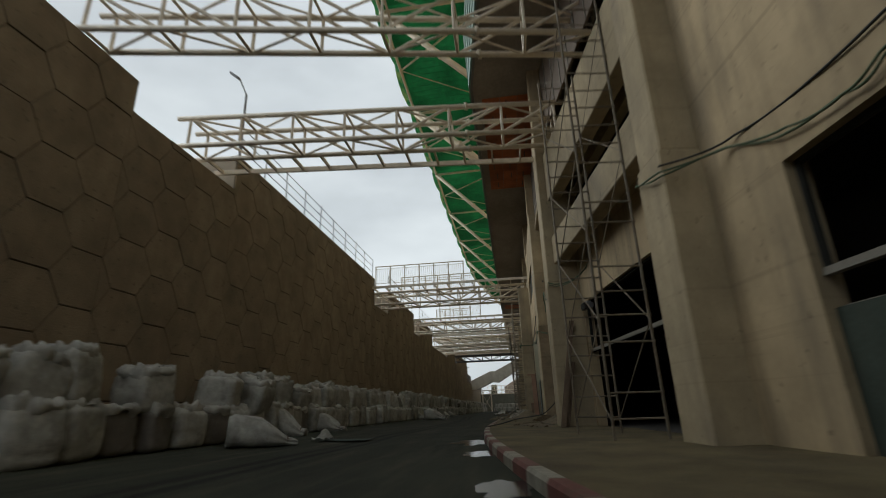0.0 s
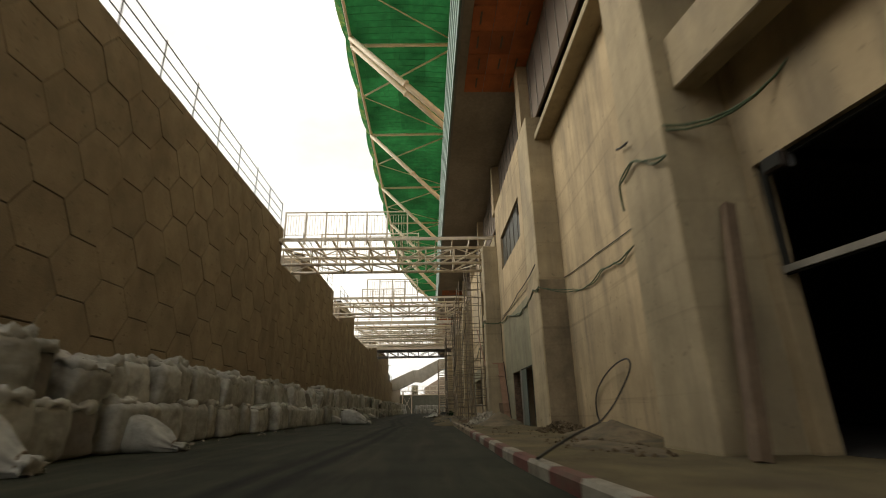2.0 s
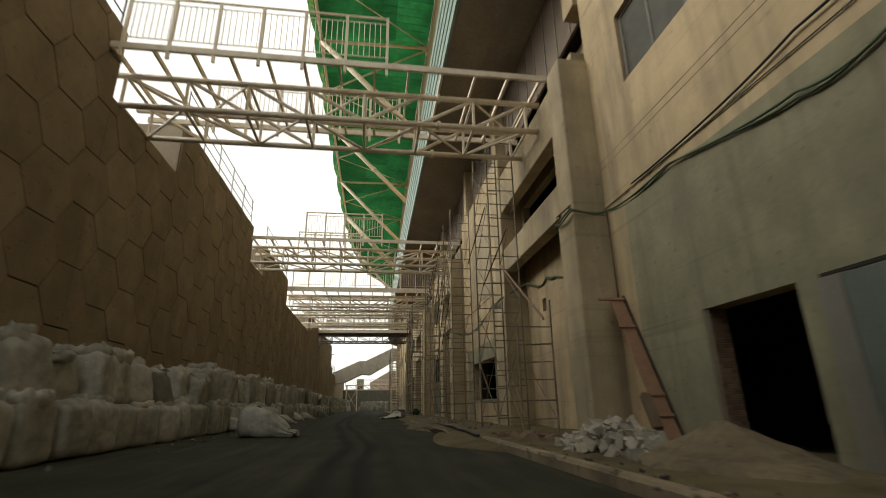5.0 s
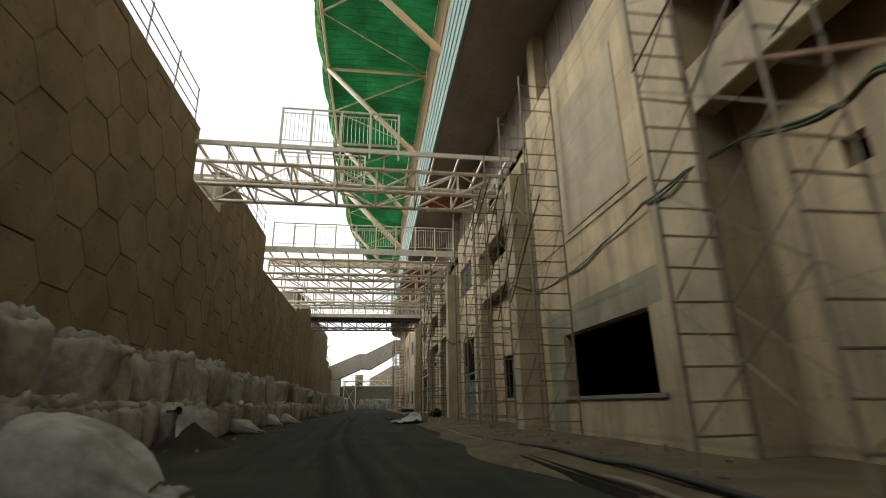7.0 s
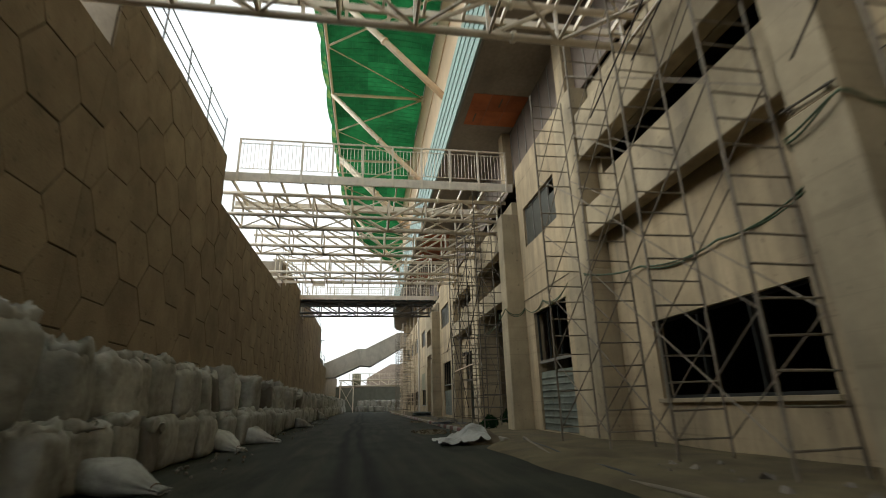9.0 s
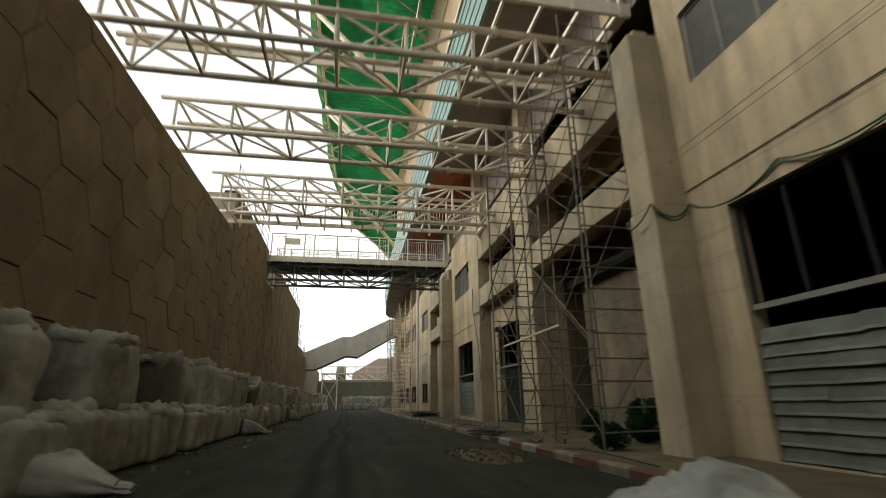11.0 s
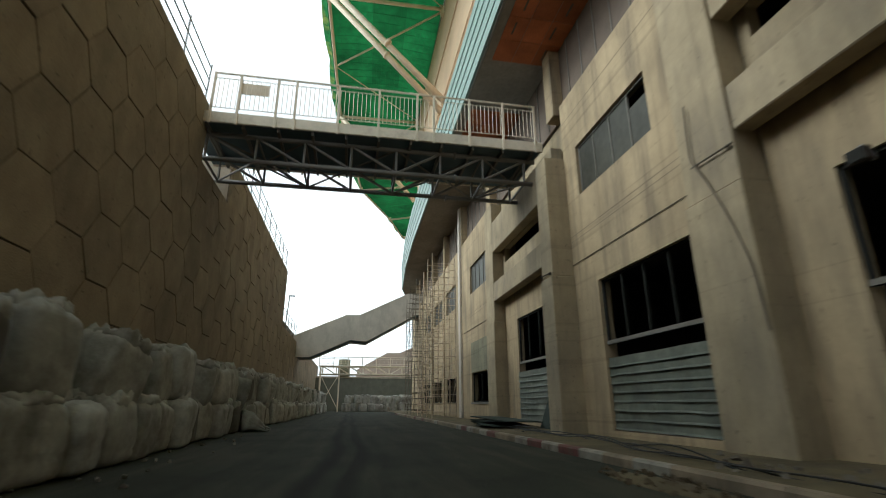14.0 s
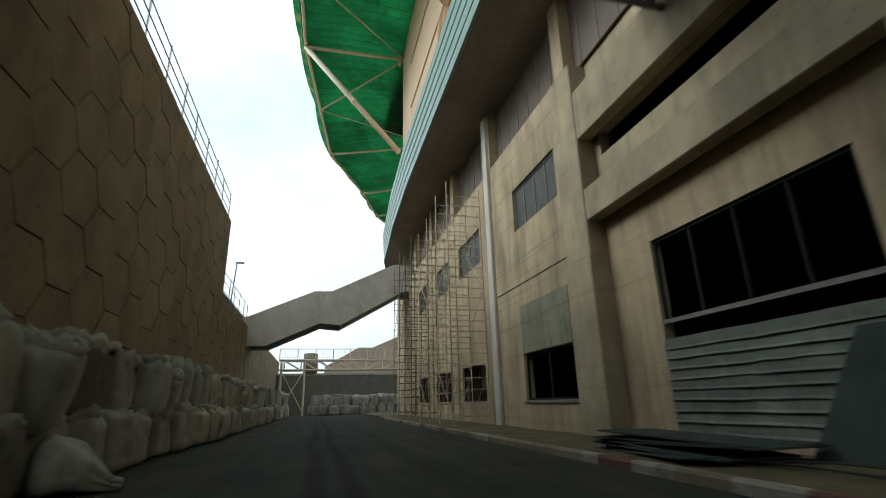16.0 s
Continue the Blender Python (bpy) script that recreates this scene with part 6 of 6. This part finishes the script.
puddle(-2.2, 8.3, 0.36, 0.55, 1)
puddle(-1.7, 4.3, 0.3, 0.6, 2)
puddle(-2.5, 11.5, 0.6, 1.0, 3)
# a flat dirty sheet left on the road, with a crumpled scrap of bag cloth at its corner
g = Geo()
for i in range(11):
    for j in range(9):
        u, v = i / 10, j / 8
        x, y = -7.35 + 1.5 * u + 0.12 * v + 0.05 * noise.noise((v * 3, u * 2, 1.0)), 13.25 - 0.3 * u + 1.0 * v + 0.06 * noise.noise((u * 3, v * 2, 6.0))
        g.v.append((x, y, 0.025 + 0.02 * noise.noise((u * 4, v * 4, 3.0)) + 0.05 * max(0.0, u - 0.8) * 5 * v))
g.f = [(i * 9 + j, (i + 1) * 9 + j, (i + 1) * 9 + j + 1, i * 9 + j + 1) for i in range(10) for j in range(8)]
solo("loose_sheet", g, SHEETGREEN, "flat dirty dark sheet lying on the road", "sheet", smooth=True)
scrap = Geo()
for i in range(9):
    for j in range(9):
        u, v = i / 8 - 0.5, j / 8 - 0.5
        peak = 0.3 * math.exp(-((u - 0.1) / 0.3) ** 2 - (v / 0.35) ** 2)
        scrap.v.append((-7.3 + 0.55 * u + 0.1 * noise.noise((u * 4, v * 4, 2.0)), 13.55 + 0.5 * v + 0.1 * noise.noise((v * 4, u * 4, 7.0)), max(0.05, 0.06 + peak + 0.1 * noise.noise((u * 5, v * 5, 4.0)))))
scrap.f = [(i * 9 + j, (i + 1) * 9 + j, (i + 1) * 9 + j + 1, i * 9 + j + 1) for i in range(8) for j in range(8)]
solo("cloth_scrap", scrap, BAG, "small crumpled scrap of white bag cloth on the road", "scrap", smooth=True)

SOIL = shade("damp_dark_soil", (0.04, 0.032, 0.024), 0.95, spread=0.3, scale=2, grain=25, bump=0.9)
# a burst bag that lies with its mouth to the road
tb = thing("burst_bag", (-10.8, 52.1, 0.0), "burst white bulk bag lying open, soil showing inside", "bag", "fallen sacks by the bags")
tm = pose(-10.95, 51.5, 0.0, 0, 0, -45) @ Matrix.Diagonal((0.9, 1, 0.95, 1))
g = Geo(tm)
N = 26
for j, (t, k) in enumerate(((0.0, 1.04), (0.08, 1.0), (0.35, 1.03), (0.7, 1.0), (0.95, 0.9), (1.1, 0.6), (1.14, 0.2))):
    for i in range(N):
        a = 2 * math.pi * i / N
        q = Vector((math.cos(a), 0, math.sin(a)))
        p = Vector((q.x * 0.62 * k * squarish(a, 3.5), t, max(0.0, 0.5 + q.z * 0.52 * k * squarish(a, 3.5))))
        p += q * 0.1 * noise.noise(p * 2 + Vector((7, 3, 1)))
        p.y += 0.16 * noise.noise(q * 2.2) * (j == 0)
        g.v.append((p.x, p.y, max(0.0, p.z)))
g.f = [(j * N + i, j * N + (i + 1) % N, (j + 1) * N + (i + 1) % N, (j + 1) * N + i) for j in range(6) for i in range(N)] + [tuple(6 * N + i for i in range(N))]
part("shell", g, BAG, tb, smooth=True)
g = Geo(tm)
g.add([(0.5 * math.cos(a * 0.3) * squarish(a * 0.3, 3.5), 0.3 + 0.1 * noise.noise((a, 1.0, 2.0)), max(0.0, 0.46 + 0.46 * math.sin(a * 0.3) * squarish(a * 0.3, 3.5))) for a in range(21)], [tuple(range(21))])
part("soil", g, SOIL, tb, "dark soil inside the bag")
g = Geo(tm)
for j in range(7):
    for i in range(6):
        u, v = j / 6, i / 5
        z = 0.85 * (1 - u) ** 1.6 + 0.05 * noise.noise((u * 4, v * 4, 3.0)) + 0.03
        g.v.append((0.35 + 0.75 * u + 0.1 * noise.noise((u * 3, v * 3, 9.0)), -0.05 - 0.35 * u + 0.5 * v * (1 - 0.5 * u), max(0.015, z)))
g.f = [(j * 6 + i, (j + 1) * 6 + i, (j + 1) * 6 + i + 1, j * 6 + i + 1) for j in range(6) for i in range(5)]
part("flap", g, BAG, tb, "torn cloth flap hanging to the road", smooth=True)
heap("mound", -10.45, 51.45, 1.0, 1.2, 0.72, SOIL, "dark soil spilled from a torn bag", "heap", 13, z=0.0)
ch = thing("steel_channel", (-3.1, 44.2, 0.0), "long dark steel channel lying along the road edge", "steel section")
part("web", Geo().box(-3.2, -3.02, 42.4, 46.4, 0.0, 0.02), DARKTUBE, ch)
for x in (-3.2, -3.04):
    part("flange", Geo().box(x, x + 0.02, 42.4, 46.4, 0.02, 0.11), DARKTUBE, ch)
for m in (TURNED @ Matrix.Translation((0.98, 15.6, 4.0)), Matrix.Translation((0.5, 84.6, 4.62))):
    fl = thing("floodlight", m.translation, "small grey floodlight fixed in the opening's corner", "lamp", "floodlights in the openings")
    part("housing", Geo(m).box(-0.28, -0.14, -0.17, 0.17, -0.12, 0.12, 0.02), DARKTUBE, fl)
    part("lens", Geo(m).box(-0.295, -0.282, -0.14, 0.14, -0.09, 0.09), DARKBAR, fl)
    part("bracket", Geo(m).box(-0.14, 0.1, -0.03, 0.03, -0.03, 0.2), LAMPGREY, fl)

lamp = thing("street_lamp", (-17.5, 24, TOP - 0.35), "grey single-arm street lamp on the upper terrace", "lamp")
part("pole", Geo().tube((-17.8, 24, TOP - 0.4), (-17.9, 24, 21.2), 0.08, 8), LAMPGREY, lamp)
part("arm", Geo().tube((-17.9, 24, 21.2), (-18.5, 24, 22.5), 0.05, 8), LAMPGREY, lamp)
part("head", Geo(pose(-18.9, 24, 22.85, 0, 40, 0)).box(-0.45, 0.45, -0.16, 0.16, -0.07, 0.07, 0.03), LAMPGREY, lamp)
lamp2 = thing("street_lamp", (-13.9, 128, 7.35), "slim distant street lamp above the low wall", "lamp")
part("pole", Geo().tube((-13.9, 128, 7.2), (-13.7, 128, 11.3), 0.05, 6), LAMPGREY, lamp2)
part("head", Geo().box(-13.8, -13.2, 127.9, 128.1, 11.2, 11.3, 0.02), LAMPGREY, lamp2)
tank = thing("water_tank", (-8.6, 165.5, 5.5), "grey water tank on the far wall", "tank")
part("body", Geo().tube((-8.6, 165.5, 5.49), (-8.6, 165.5, 8.3), 1.0, 14), RENDERED, tank, smooth=True)
